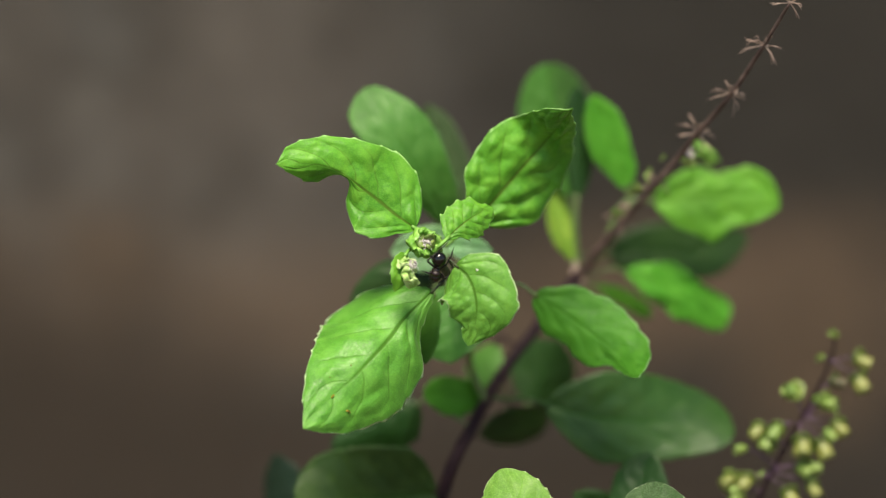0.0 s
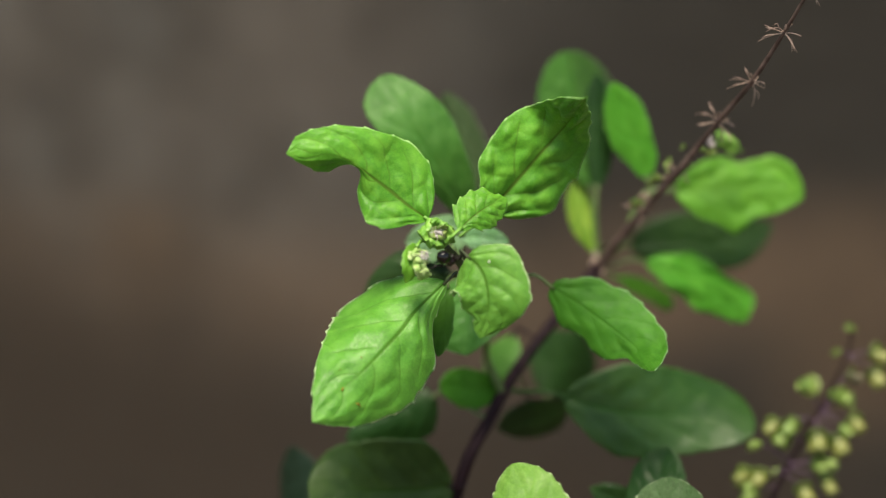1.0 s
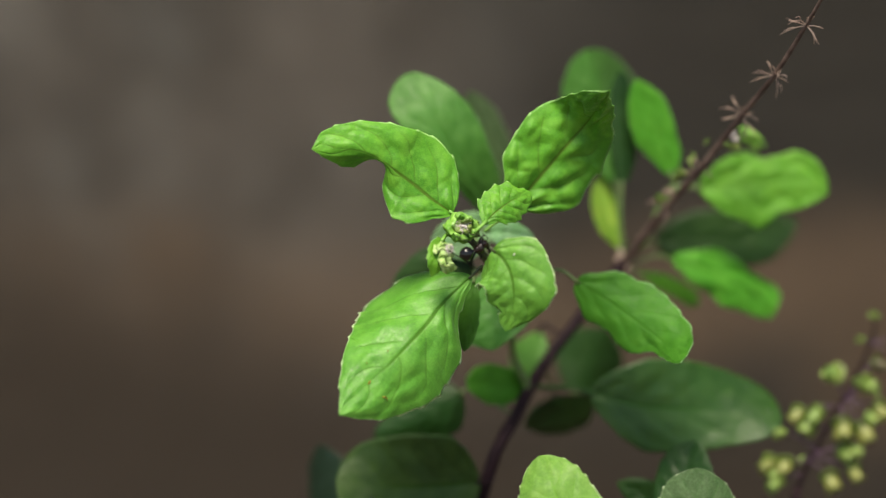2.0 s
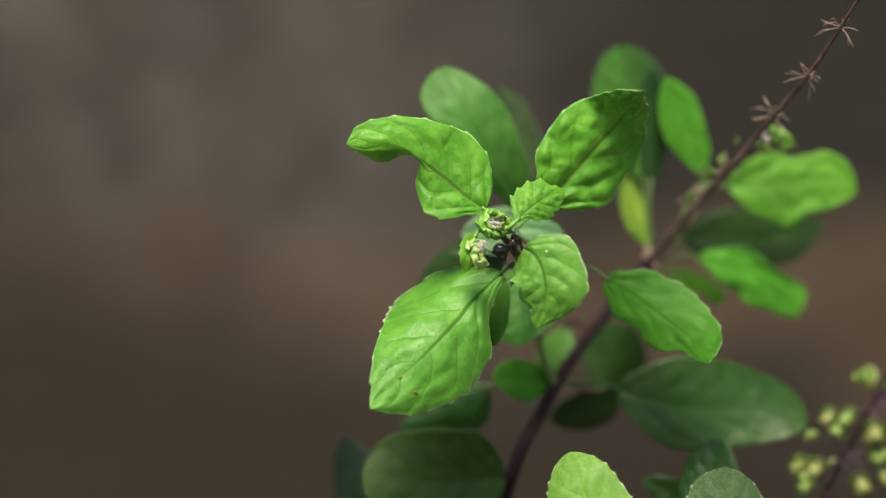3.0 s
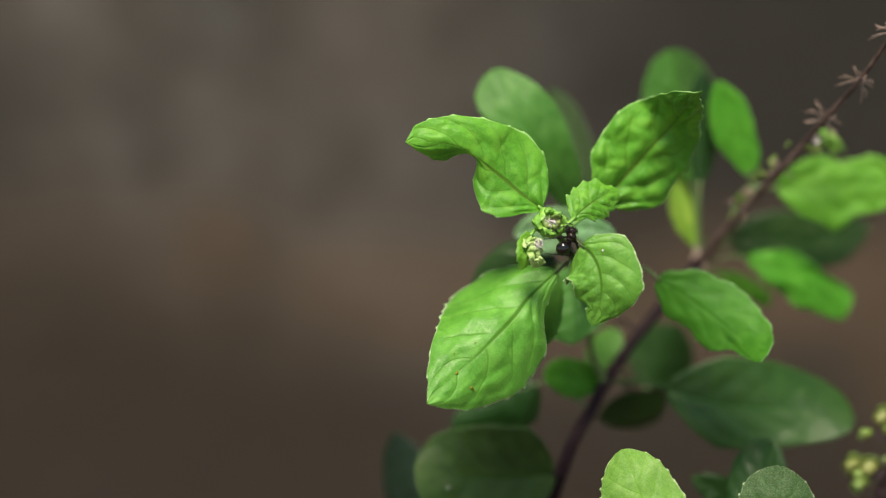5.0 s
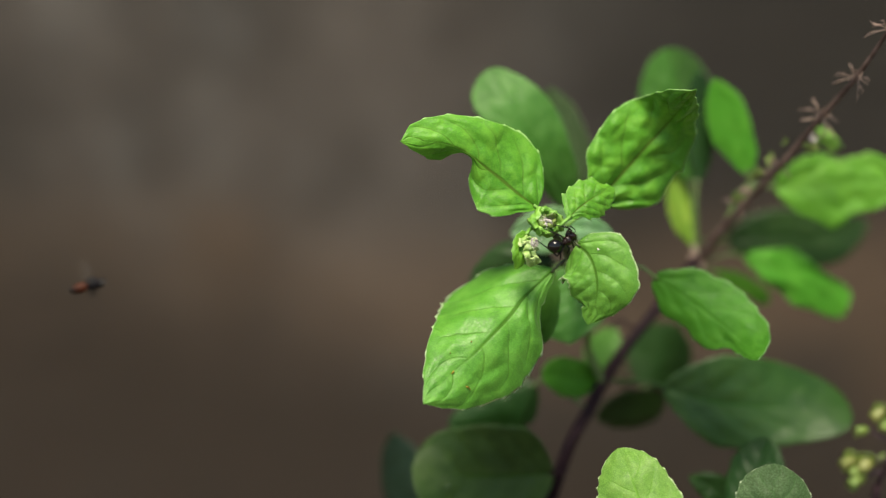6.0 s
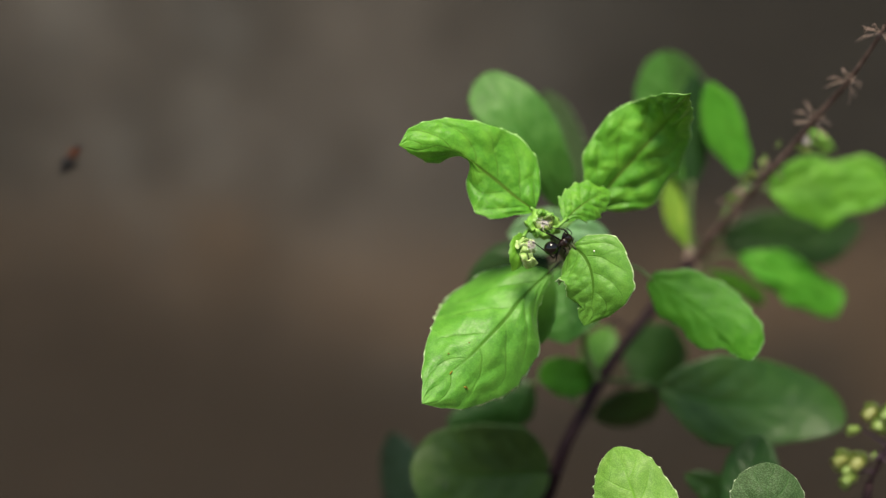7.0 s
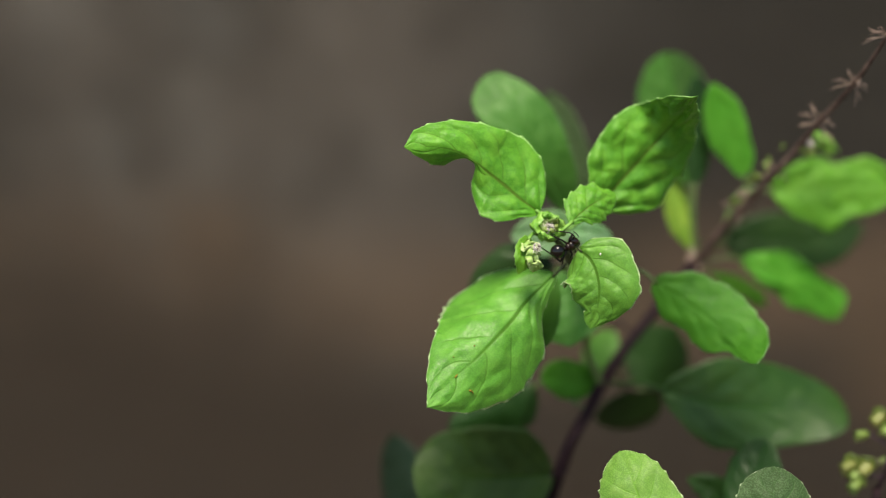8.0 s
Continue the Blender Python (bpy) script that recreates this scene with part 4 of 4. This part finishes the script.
# the flowering spike
bloom_line = [(59.9, -39.2, -27.6), (64.5, -29.8, -28.8), (69.1, -21.0, -30.9), (72.0, -14.6, -32.0), (72.8, -10.3, -33.1)]
bloom = part("flower_spike", tube([spot(p) for p in bloom_line], [0.00046, 0.0004, 0.00034, 0.00028, 0.00018], 10, 40), STEM, plant,
             "purple flower spike with pale yellow-green buds", origin=spot(bloom_line[0]))


def calyx(place, size, to, material, seed):
    """A hanging bell with an open mouth and a rounded upper lip, on a short stalk."""
    rnd = random.Random(seed)
    c = spot(place)
    foot = spot(to)
    way = ((c - foot).normalized() * 0.9 + Vector((rnd.uniform(-0.3, 0.3), -0.3, -0.5))).normalized()
    k = size * 0.88 / 1000
    prof = [(-1.0, 0.14), (-0.92, 0.42), (-0.6, 0.78), (-0.15, 0.95), (0.3, 0.98), (0.7, 0.94), (0.95, 0.9), (1.0, 0.78), (0.7, 0.7), (0.1, 0.55), (-0.4, 0.3)]
    flare = rnd.uniform(-0.05, 0.35)
    bm = lathe([(h * k, r * k * 0.8 * (1 + flare * max(h, 0) ** 2)) for h, r in prof], c, way, 14, squash=0.82)
    for v in bm.verts:
        v.co += Vector((noise.noise(v.co * 700), noise.noise(v.co * 700 + Vector((5, 0, 0))), noise.noise(v.co * 700 + Vector((0, 5, 0))))) * 0.16 * k
    ob = part("calyx", bm, material, bloom, origin=c)
    if size > 1.6:
        up = (Vector((rnd.uniform(-0.3, 0.3), -0.25, 0.9)) - way * 0.35).normalized()
        face = (way * 0.7 + Vector((0, -0.6, 0.25))).normalized()
        disc = [(-0.10, 0.05), (-0.16, 0.55), (-0.06, 0.88), (0.06, 0.98), (0.16, 0.94), (0.08, 0.6), (0.02, 0.05)]
        bm = lathe([(h * k, r * k * rnd.uniform(0.92, 1.02)) for h, r in disc], c + up * k * 0.42 - way * k * 0.1, face, 14)
        for v in bm.verts:
            v.co += Vector((noise.noise(v.co * 600), noise.noise(v.co * 600 + Vector((3, 0, 0))), noise.noise(v.co * 600 + Vector((0, 3, 0))))) * 0.2 * k
        part("upper_lip", bm, BUD_LIP, ob, "rounded green upper lip", origin=c)
    part("pedicel", tube([foot, foot.lerp(c, 0.5) + Vector((0, 0, 0.0006)), c - way * k * 0.9], [0.00022, 0.0002, 0.00018], 6, 8), MAUVE, ob, origin=c)


for n, (place, size, to, mat) in enumerate((
        ((72.6, -10.0, -33.1), 1.0, bloom_line[4], BUD_GREEN), ((70.2, -13.9, -33.0), 0.9, bloom_line[3], BUD_GREEN), ((77.1, -14.6, -33.1), 1.9, bloom_line[3], BUD),
        ((76.5, -18.2, -34.1), 2.0, bloom_line[3], BUD), ((66.0, -20.2, -29.9), 2.2, (67.5, -23.9, -29.9), BUD_GREEN), ((73.4, -18.4, -29.0), 1.7, (70.8, -19.5, -30.9), TAN),
        ((71.4, -22.0, -31.9), 2.0, (68.0, -24.4, -29.9), BUD_GREEN), ((73.4, -26.1, -31.9), 2.0, (67.5, -24.2, -29.9), BUD), ((66.9, -29.0, -32.8), 2.1, (67.0, -24.9, -29.8), BUD),
        ((70.5, -29.6, -31.9), 2.2, (67.3, -24.6, -29.9), BUD), ((59.8, -26.7, -29.7), 1.8, (66.0, -25.2, -29.8), BUD), ((62.6, -26.8, -30.8), 2.0, (66.0, -25.2, -29.8), BUD_GREEN),
        ((67.3, -33.2, -31.8), 1.9, (62.7, -33.2, -28.7), BUD_GREEN), ((68.9, -36.5, -31.8), 1.8, (62.5, -33.8, -28.7), BUD), ((54.7, -35.1, -29.6), 1.8, (61.9, -34.4, -28.7), BUD),
        ((57.4, -35.3, -29.6), 1.9, (61.9, -34.4, -28.7), BUD), ((57.0, -29.8, -28.6), 1.4, (63.2, -32.8, -28.7), BUD_GREEN), ((55.9, -38.3, -29.6), 1.7, (60.9, -37.0, -27.6), BUD_GREEN),
        ((65.0, -37.9, -30.7), 2.0, (61.9, -34.7, -28.7), BUD), ((62.6, -29.4, -27.7), 1.4, (64.9, -29.2, -28.8), BUD_GREEN), ((60.5, -34.2, -28.7), 0.9, (62.2, -34.2, -28.7), BUD_GREEN),
        ((69.9, -21.2, -31.9), 1.5, (68.0, -24.4, -29.9), BUD_GREEN), ((69.0, -32.8, -31.8), 1.6, (62.7, -33.2, -28.7), BUD_GREEN),
        ((61.1, -28.4, -30.7), 1.6, (66.0, -25.2, -29.8), BUD_GREEN), ((71.7, -27.2, -31.9), 1.5, (67.5, -24.2, -29.9), BUD_GREEN), ((55.9, -36.6, -29.6), 1.5, (61.9, -34.4, -28.7), BUD_GREEN))):
    calyx(place, size, to, mat, n)


# ---- the ant ----
def build_ant():
    """Built heading along +x, its back to +z, the waist at the origin, in millimetres."""
    ant = tagged(new("ant"), "shiny black ant with a round abdomen on the buds", "ant")
    mm = 0.00098

    def body(name, rows, mat, label=""):
        bm = bmesh.new()
        for start, way, length, radius, fat in rows:
            lathe([(h * mm, r * mm) for h, r in egg(length, radius, 12, fat)], Vector(start) * mm, way, 18, bm)
        return part(name, bm, mat, ant, label)

    body("abdomen", [((-0.35, 0, 0), (-1, 0, 0.0), 2.9, 1.4, -0.15)], ANT, "glossy black round abdomen")
    body("waist", [((-0.55, 0, -0.05), (1, 0, 0), 0.6, 0.28, 0), ((-0.2, 0, 0.1), (0, 0, 1), 0.5, 0.22, 0)], ANT_RED)
    body("thorax", [((-0.2, 0, 0.02), (1, 0, 0.18), 1.3, 0.82, 0.2), ((0.3, 0, 0.2), (1, 0.1, 0.1), 1.5, 1.05, 0.1)], ANT_RED, "dark red-brown thorax")
    head = body("head", [((1.15, 0.1, 0.2), (1, 0.55, -0.4), 1.7, 1.1, 0.15)], ANT_RED, "dark red-brown head")
    for y in (-1, 1):
        bm = lathe([(h * mm, r * mm) for h, r in egg(0.3, 0.17, 6)], Vector((1.75, 0.4 + y * 0.62, 0.25)) * mm, (0.2, y, 0.3), 10)
        part("eye", bm, ANT, head)
        bm = tube([Vector(p) * mm for p in ((2.3, 0.6 + y * 0.25, -0.1), (2.9, 0.8 + y * 0.4, 0.4), (2.7, 0.9 + y * 1.1, 0.4), (2.3, 0.9 + y * 1.7, 0.1))], [0.00009, 0.00008, 0.00009, 0.0001], 7, 16)
        part("antenna", bm, ANT_LEG, ant)
    legs = (((0.46, 0.6), (-0.47, 2.18, 0.9), (-1.7, 3.5, 0.9), (-2.9, 4.8, 0.4)),
            ((1.3, 0.5), (2.05, 1.9, 0.9), (1.5, 2.9, 0.8), (-0.83, 4.24, 0.4)),
            ((0.8, 0.6), (1.1, 1.9, 0.7), (1.8, 2.2, 0.5), (2.4, 2.2, 0.1)),
            ((-0.1, -0.5), (-1.9, -2.2, 0.1), (-3.4, 0.3, 0.0), (-4.85, 2.5, -0.2)),
            ((0.1, -0.5), (-1.4, -1.7, 0.5), (-1.6, -2.5, 0.2), (-1.8, -3.2, -0.2)),
            ((0.4, -0.5), (0.8, -1.6, 0.3), (0.5, -2.2, -0.1), (0.28, -2.8, -0.5)))
    made = []
    for (x, y), knee, ankle, foot in legs:
        pts = [Vector(p) * mm for p in ((x, y, 0.0), knee, ankle, foot)]
        bm = tube([pts[0], pts[0].lerp(pts[1], 0.55), pts[1]], [0.00016, 0.00021, 0.00014], 8, 8)
        tube([pts[1], pts[1].lerp(pts[2], 0.5), pts[2]], [0.00016, 0.00017, 0.00013], 8, 8, bm)
        tube([pts[2], pts[2].lerp(pts[3], 0.5), pts[3]], [0.00013, 0.00011, 0.00008], 6, 5, bm)
        made.append(part("leg", bm, ANT_LEG, ant, origin=pts[0]))
    return ant, made


def build_bee():
    """Built heading along +x, its back to +z, in millimetres."""
    bee = tagged(new("bee"), "small bee with an orange abdomen in flight", "bee")
    mm = 0.00118

    def body(name, rows, mat, label=""):
        bm = bmesh.new()
        for start, way, length, radius, fat in rows:
            lathe([(h * mm, r * mm) for h, r in egg(length, radius, 10, fat)], Vector(start) * mm, way, 16, bm)
        return part(name, bm, mat, bee, label)

    body("abdomen", [((-0.5, 0, 0), (-1, 0, -0.08), 2.5, 0.95, 0.0)], BEE_ORANGE, "orange abdomen")
    body("abdomen_band", [((-1.55, 0, -0.09), (-1, 0, -0.08), 0.5, 0.99, 0.0)], BEE_BLACK, "dark abdomen band")
    body("abdomen_tip", [((-2.35, 0, -0.15), (-1, 0, -0.15), 1.2, 0.82, -0.5)], BEE_BLACK, "dark abdomen tip")
    body("thorax", [((-0.7, 0, 0.1), (1, 0, 0.05), 2.1, 1.25, 0)], BEE_BLACK, "black fuzzy thorax")
    head = body("head", [((1.05, 0, 0.0), (1, 0, -0.2), 1.1, 0.92, 0)], BEE_BLACK, "black head")
    bm = lathe([(h * mm, r * mm) for h, r in egg(0.6, 0.68, 8)], Vector((1.86, 0, -0.15)) * mm, (1, 0, -0.3), 12)
    part("face", bm, BEE_WHITE, head, "pale face")
    for y in (-1, 1):
        for x, back, length, wide, up in ((0.3, -0.35, 4.6, 0.8, 0.5), (-0.2, -0.8, 3.2, 0.6, 0.35)):
            bm = bmesh.new()
            way = Vector((back, y, up)).normalized()
            edge = Vector((1, y * 0.35, 0)).normalized()
            tops = []
            for i in range(13):
                s = i / 12
                half = wide * math.sin(math.pi * min(1, s * 0.93 + 0.05)) ** 0.6
                c = Vector((x, y * 0.6, 0.7)) + way * length * s
                tops.append([bm.verts.new((c + edge * half * k + Vector((0, 0, 0.08 * abs(k)))) * mm) for k in (-1, -0.5, 0, 0.5, 1)])
            for a, b in zip(tops, tops[1:]):
                for k in range(4):
                    bm.faces.new((a[k], a[k + 1], b[k + 1], b[k]))
            ob = part("wing", bm, WING, bee, "clear smoky wing")
            thick = ob.modifiers.new("thickness", "SOLIDIFY")
            thick.thickness = 0.00004
        for x in (-0.2, 0.3, 0.8):
            pts = [Vector(p) * mm for p in ((x, y * 0.6, -0.7), (x - 0.2, y * 1.0, -1.4), (x - 0.8, y * 1.0, -2.0))]
            part("leg", tube(pts, [0.00014, 0.00012, 0.00006], 6, 8), BEE_BLACK, bee)
        part("antenna", tube([Vector(p) * mm for p in ((2.1, y * 0.3, 0.3), (2.7, y * 0.6, 0.5), (3.2, y * 0.7, 0.1))], [0.00007, 0.00007, 0.00007], 6, 8), BEE_BLACK, bee)
    return bee


ant, ant_legs = build_ant()
bee = build_bee()

# a water drop on the dark lower leaf, and specks on the large leaf
tagged(part("water_drop", lathe(egg(0.0006, 0.00048, 8), spot((-16.95, -47.2, 38.1)), TOWARDS, 14), DROP, None), "clear water drop on a dark leaf", "water drop")


def speck(place, way, length, width):
    a = (ACROSS * way[0] + OVER * way[1]).normalized()
    bm = lathe([(h, r * 0.5) for h, r in egg(length / 1000, width / 1000, 6)], spot(place), a, 8, squash=1.0)
    tagged(part("leaf_speck", bm, SPOT, None), "tiny brown speck on the large leaf", "speck", "specks on the leaf")


speck((-14.7, -21.85, -3.65), (0.6, 0.8), 0.9, 0.34)
speck((-12.1, -24.2, -3.05), (1, -0.15), 0.8, 0.42)
speck((-11.4, -24.35, -2.7), (0.4, -1), 0.5, 0.3)
speck((-11.2, -15.9, -1.68), (1, 0.3), 0.3, 0.26)
speck((-15.1, -18.0, -2.68), (1, 0.3), 0.3, 0.22)
tagged(part("leaf_speck", lathe(egg(0.0004, 0.00016, 6), spot((12.5, 1.4, -3.78)), OVER, 8), HAIR, None), "tiny white speck on the small nibbled leaf", "speck", "specks on the leaf")


# ---- what moves ----
def heading(place, way, back):
    """A pose in the world at a plan place, heading along a plan way with the back along another."""
    x = (ACROSS * way[0] + OVER * way[1] + TOWARDS * way[2]).normalized()
    z = ACROSS * back[0] + OVER * back[1] + TOWARDS * back[2]
    y = z.cross(x).normalized()
    m = Matrix((x, y, x.cross(y))).transposed().to_4x4()
    return Matrix.Translation(place) @ m


def motions():
    ant_rows = [
        (0.0, (5.0, 2.1, -1.9), (-0.3, -0.9, -0.35), (0.5, -0.3, 0.8)),
        (0.3, (4.6, 1.8, -1.9), (-0.3, -0.8, -0.5), (0.5, -0.3, 0.8)),
        (0.6, (4.1, 1.6, -0.9), (-0.25, -0.6, -0.8), (0.5, -0.5, 0.7)),
        (0.9, (4.5, 2.0, 0.1), (0.15, -0.3, -0.95), (0.5, -0.8, 0.3)),
        (1.2, (5.0, 2.2, -0.9), (0.6, -0.05, -0.8), (0.6, -0.6, 0.5)),
        (1.5, (5.0, 2.2, -1.9), (0.85, 0.3, -0.45), (0.4, -0.4, 0.8)),
        (1.7, (5.3, 2.4, -2.4), (0.86, 0.36, -0.25), (0.35, -0.4, 0.85)),
        (2.8, (5.4, 2.6, -2.4), (0.86, 0.42, -0.2), (0.3, -0.35, 0.9)),
        (3.5, (5.5, 2.9, -2.3), (0.83, 0.53, -0.2), (0.3, -0.35, 0.9)),
        (4.0, (5.5, 3.0, -1.8), (0.7, 0.7, -0.2), (0.3, -0.3, 0.9)),
        (4.5, (6.3, 3.6, -1.8), (0.35, 0.92, -0.2), (0.35, -0.25, 0.9)),
        (4.8, (6.2, 3.5, -1.8), (0.42, 0.9, -0.2), (0.35, -0.25, 0.9)),
        (5.8, (6.0, 2.8, -2.2), (0.88, 0.40, -0.2), (0.3, -0.35, 0.9)),
        (6.5, (6.0, 3.1, -1.8), (0.85, 0.45, -0.2), (0.3, -0.35, 0.9)),
        (7.2, (6.0, 2.8, -2.2), (0.88, 0.38, -0.2), (0.3, -0.35, 0.9)),
        (8.0, (6.1, 2.8, -2.2), (0.88, 0.40, -0.2), (0.3, -0.35, 0.9)),
    ]
    walk(ant, [(t, heading(spot(p), w, b)) for t, p, w, b in ant_rows])
    # the legs feel about a little while it turns
    for n, leg in enumerate(ant_legs):
        rest = leg.location.copy()
        swing = [(0.0, 14), (0.3, -8), (0.6, 10), (0.9, -12), (1.2, 6), (1.5, -4), (1.7, 2), (2.8, 0), (3.5, 3), (4.2, -5), (4.5, 5), (4.8, 2), (5.8, -3), (6.5, 2), (7.2, -2), (8.0, 0)]
        if n == 0:
            swing = [(0.0, -58), (0.3, -50), (0.6, -54), (0.9, -40), (1.2, -24), (1.5, -8)] + swing[6:]
        side = 1 if n % 2 else -1
        walk(leg, [(t, Matrix.Translation(rest) @ pose(0, 0, 0, 0, 0, side * k * (0.6 + 0.2 * n))) for t, k in swing])
    bee_rows = [
        (0.0, (-0.1598, 0.1208, 0.4278), (1, 0, 0)), (0.3, (-0.1376, 0.1143, 0.4307), (1, 0, 0)), (0.5, (-0.1115, 0.1098, 0.4336), (1, 0, 0)), (0.6, (-0.0832, 0.1091, 0.4345), (1, 0.1, 0)), (0.7, (-0.0864, 0.1089, 0.4340), (0.8, 0.5, 0)),
        (0.8, (-0.0421, 0.1159, 0.4598), (0.75, 0.6, 0)), (0.9, (-0.0236, 0.1203, 0.4754), (0.75, 0.6, 0)), (1.0, (-0.0077, 0.1200, 0.4930), (0.75, 0.6, 0)),
        (1.3, (-0.0051, 0.1156, 0.5181), (0.2, 0.3, 0.9)), (2.0, (-0.0200, 0.1093, 0.5163), (-0.4, 0.2, 0.8)), (2.6, (-0.0349, 0.0942, 0.4981), (-0.8, -0.3, 0.3)), (2.7, (-0.0530, 0.0833, 0.4781), (-0.9, 0.1, 0)),
        (2.8, (-0.0721, 0.0748, 0.4593), (-0.93, 0.3, 0)), (2.9, (-0.1134, 0.0740, 0.4682), (-0.9, 0.3, 0.1)), (3.1, (-0.1120, 0.0792, 0.4956), (0.1, 0.2, 0.9)), (3.3, (-0.0880, 0.0776, 0.4955), (0.9, -0.3, 0.2)),
        (3.4, (-0.0795, 0.0722, 0.4818), (0.9, -0.25, 0)), (3.5, (-0.0710, 0.0544, 0.4688), (1, -0.1, 0)), (3.6, (-0.0685, 0.0556, 0.4647), (1, -0.18, 0)), (3.7, (-0.0718, 0.0469, 0.4240), (1, -0.05, 0)),
        (3.8, (-0.0686, 0.0485, 0.4220), (1, 0, 0)), (4.0, (-0.0644, 0.0479, 0.4188), (1, -0.05, 0)), (4.2, (-0.0633, 0.0469, 0.4149), (1, -0.05, 0)), (4.4, (-0.0653, 0.0461, 0.4123), (1, 0.1, 0)),
        (4.5, (-0.0651, 0.0444, 0.4060), (0.95, 0.3, 0)), (4.6, (-0.0841, 0.0413, 0.3963), (0.9, 0.4, 0)), (4.7, (-0.0975, 0.0335, 0.3923), (0.9, 0.4, 0)),
        (4.9, (-0.1261, 0.0252, 0.3801), (0.6, 0.4, 0.3)), (5.5, (-0.1191, 0.0314, 0.3958), (0.75, 0.6, 0)), (5.8, (-0.0945, 0.0240, 0.4122), (0.8, 0.6, 0)), (5.9, (-0.1036, 0.0142, 0.4399), (1, 0.05, 0)),
        (6.0, (-0.0874, 0.0167, 0.4395), (0.95, 0.25, 0)), (6.1, (-0.0663, 0.0271, 0.4646), (1, 0.12, 0)), (6.2, (-0.0597, 0.0208, 0.4669), (1, 0.05, 0)), (6.3, (-0.0573, 0.0189, 0.4666), (1, 0.05, 0)),
        (6.4, (-0.0604, 0.0229, 0.4743), (1, 0.05, 0)), (6.5, (-0.0595, 0.0239, 0.4779), (1, 0.05, 0)), (6.6, (-0.0613, 0.0237, 0.4775), (1, 0.05, 0)), (6.7, (-0.0617, 0.0231, 0.4754), (1, 0.05, 0)),
        (6.8, (-0.0624, 0.0251, 0.4756), (1, 0.03, 0)), (6.9, (-0.0669, 0.0327, 0.4739), (0.35, -0.5, 0.8)), (7.0, (-0.0969, 0.0423, 0.4598), (-0.45, -0.85, 0.1)), (7.1, (-0.1331, 0.0504, 0.4436), (-0.6, -0.75, 0.1)),
        (7.4, (-0.1854, 0.0707, 0.4274), (-0.8, -0.5, 0.2)), (8.0, (-0.2527, 0.0983, 0.4168), (-0.9, -0.3, 0.2)),
    ]
    walk(bee, [(t, heading(Vector(p), w, (0.0, 0.85, 0.5))) for t, p, w in bee_rows])


motions()
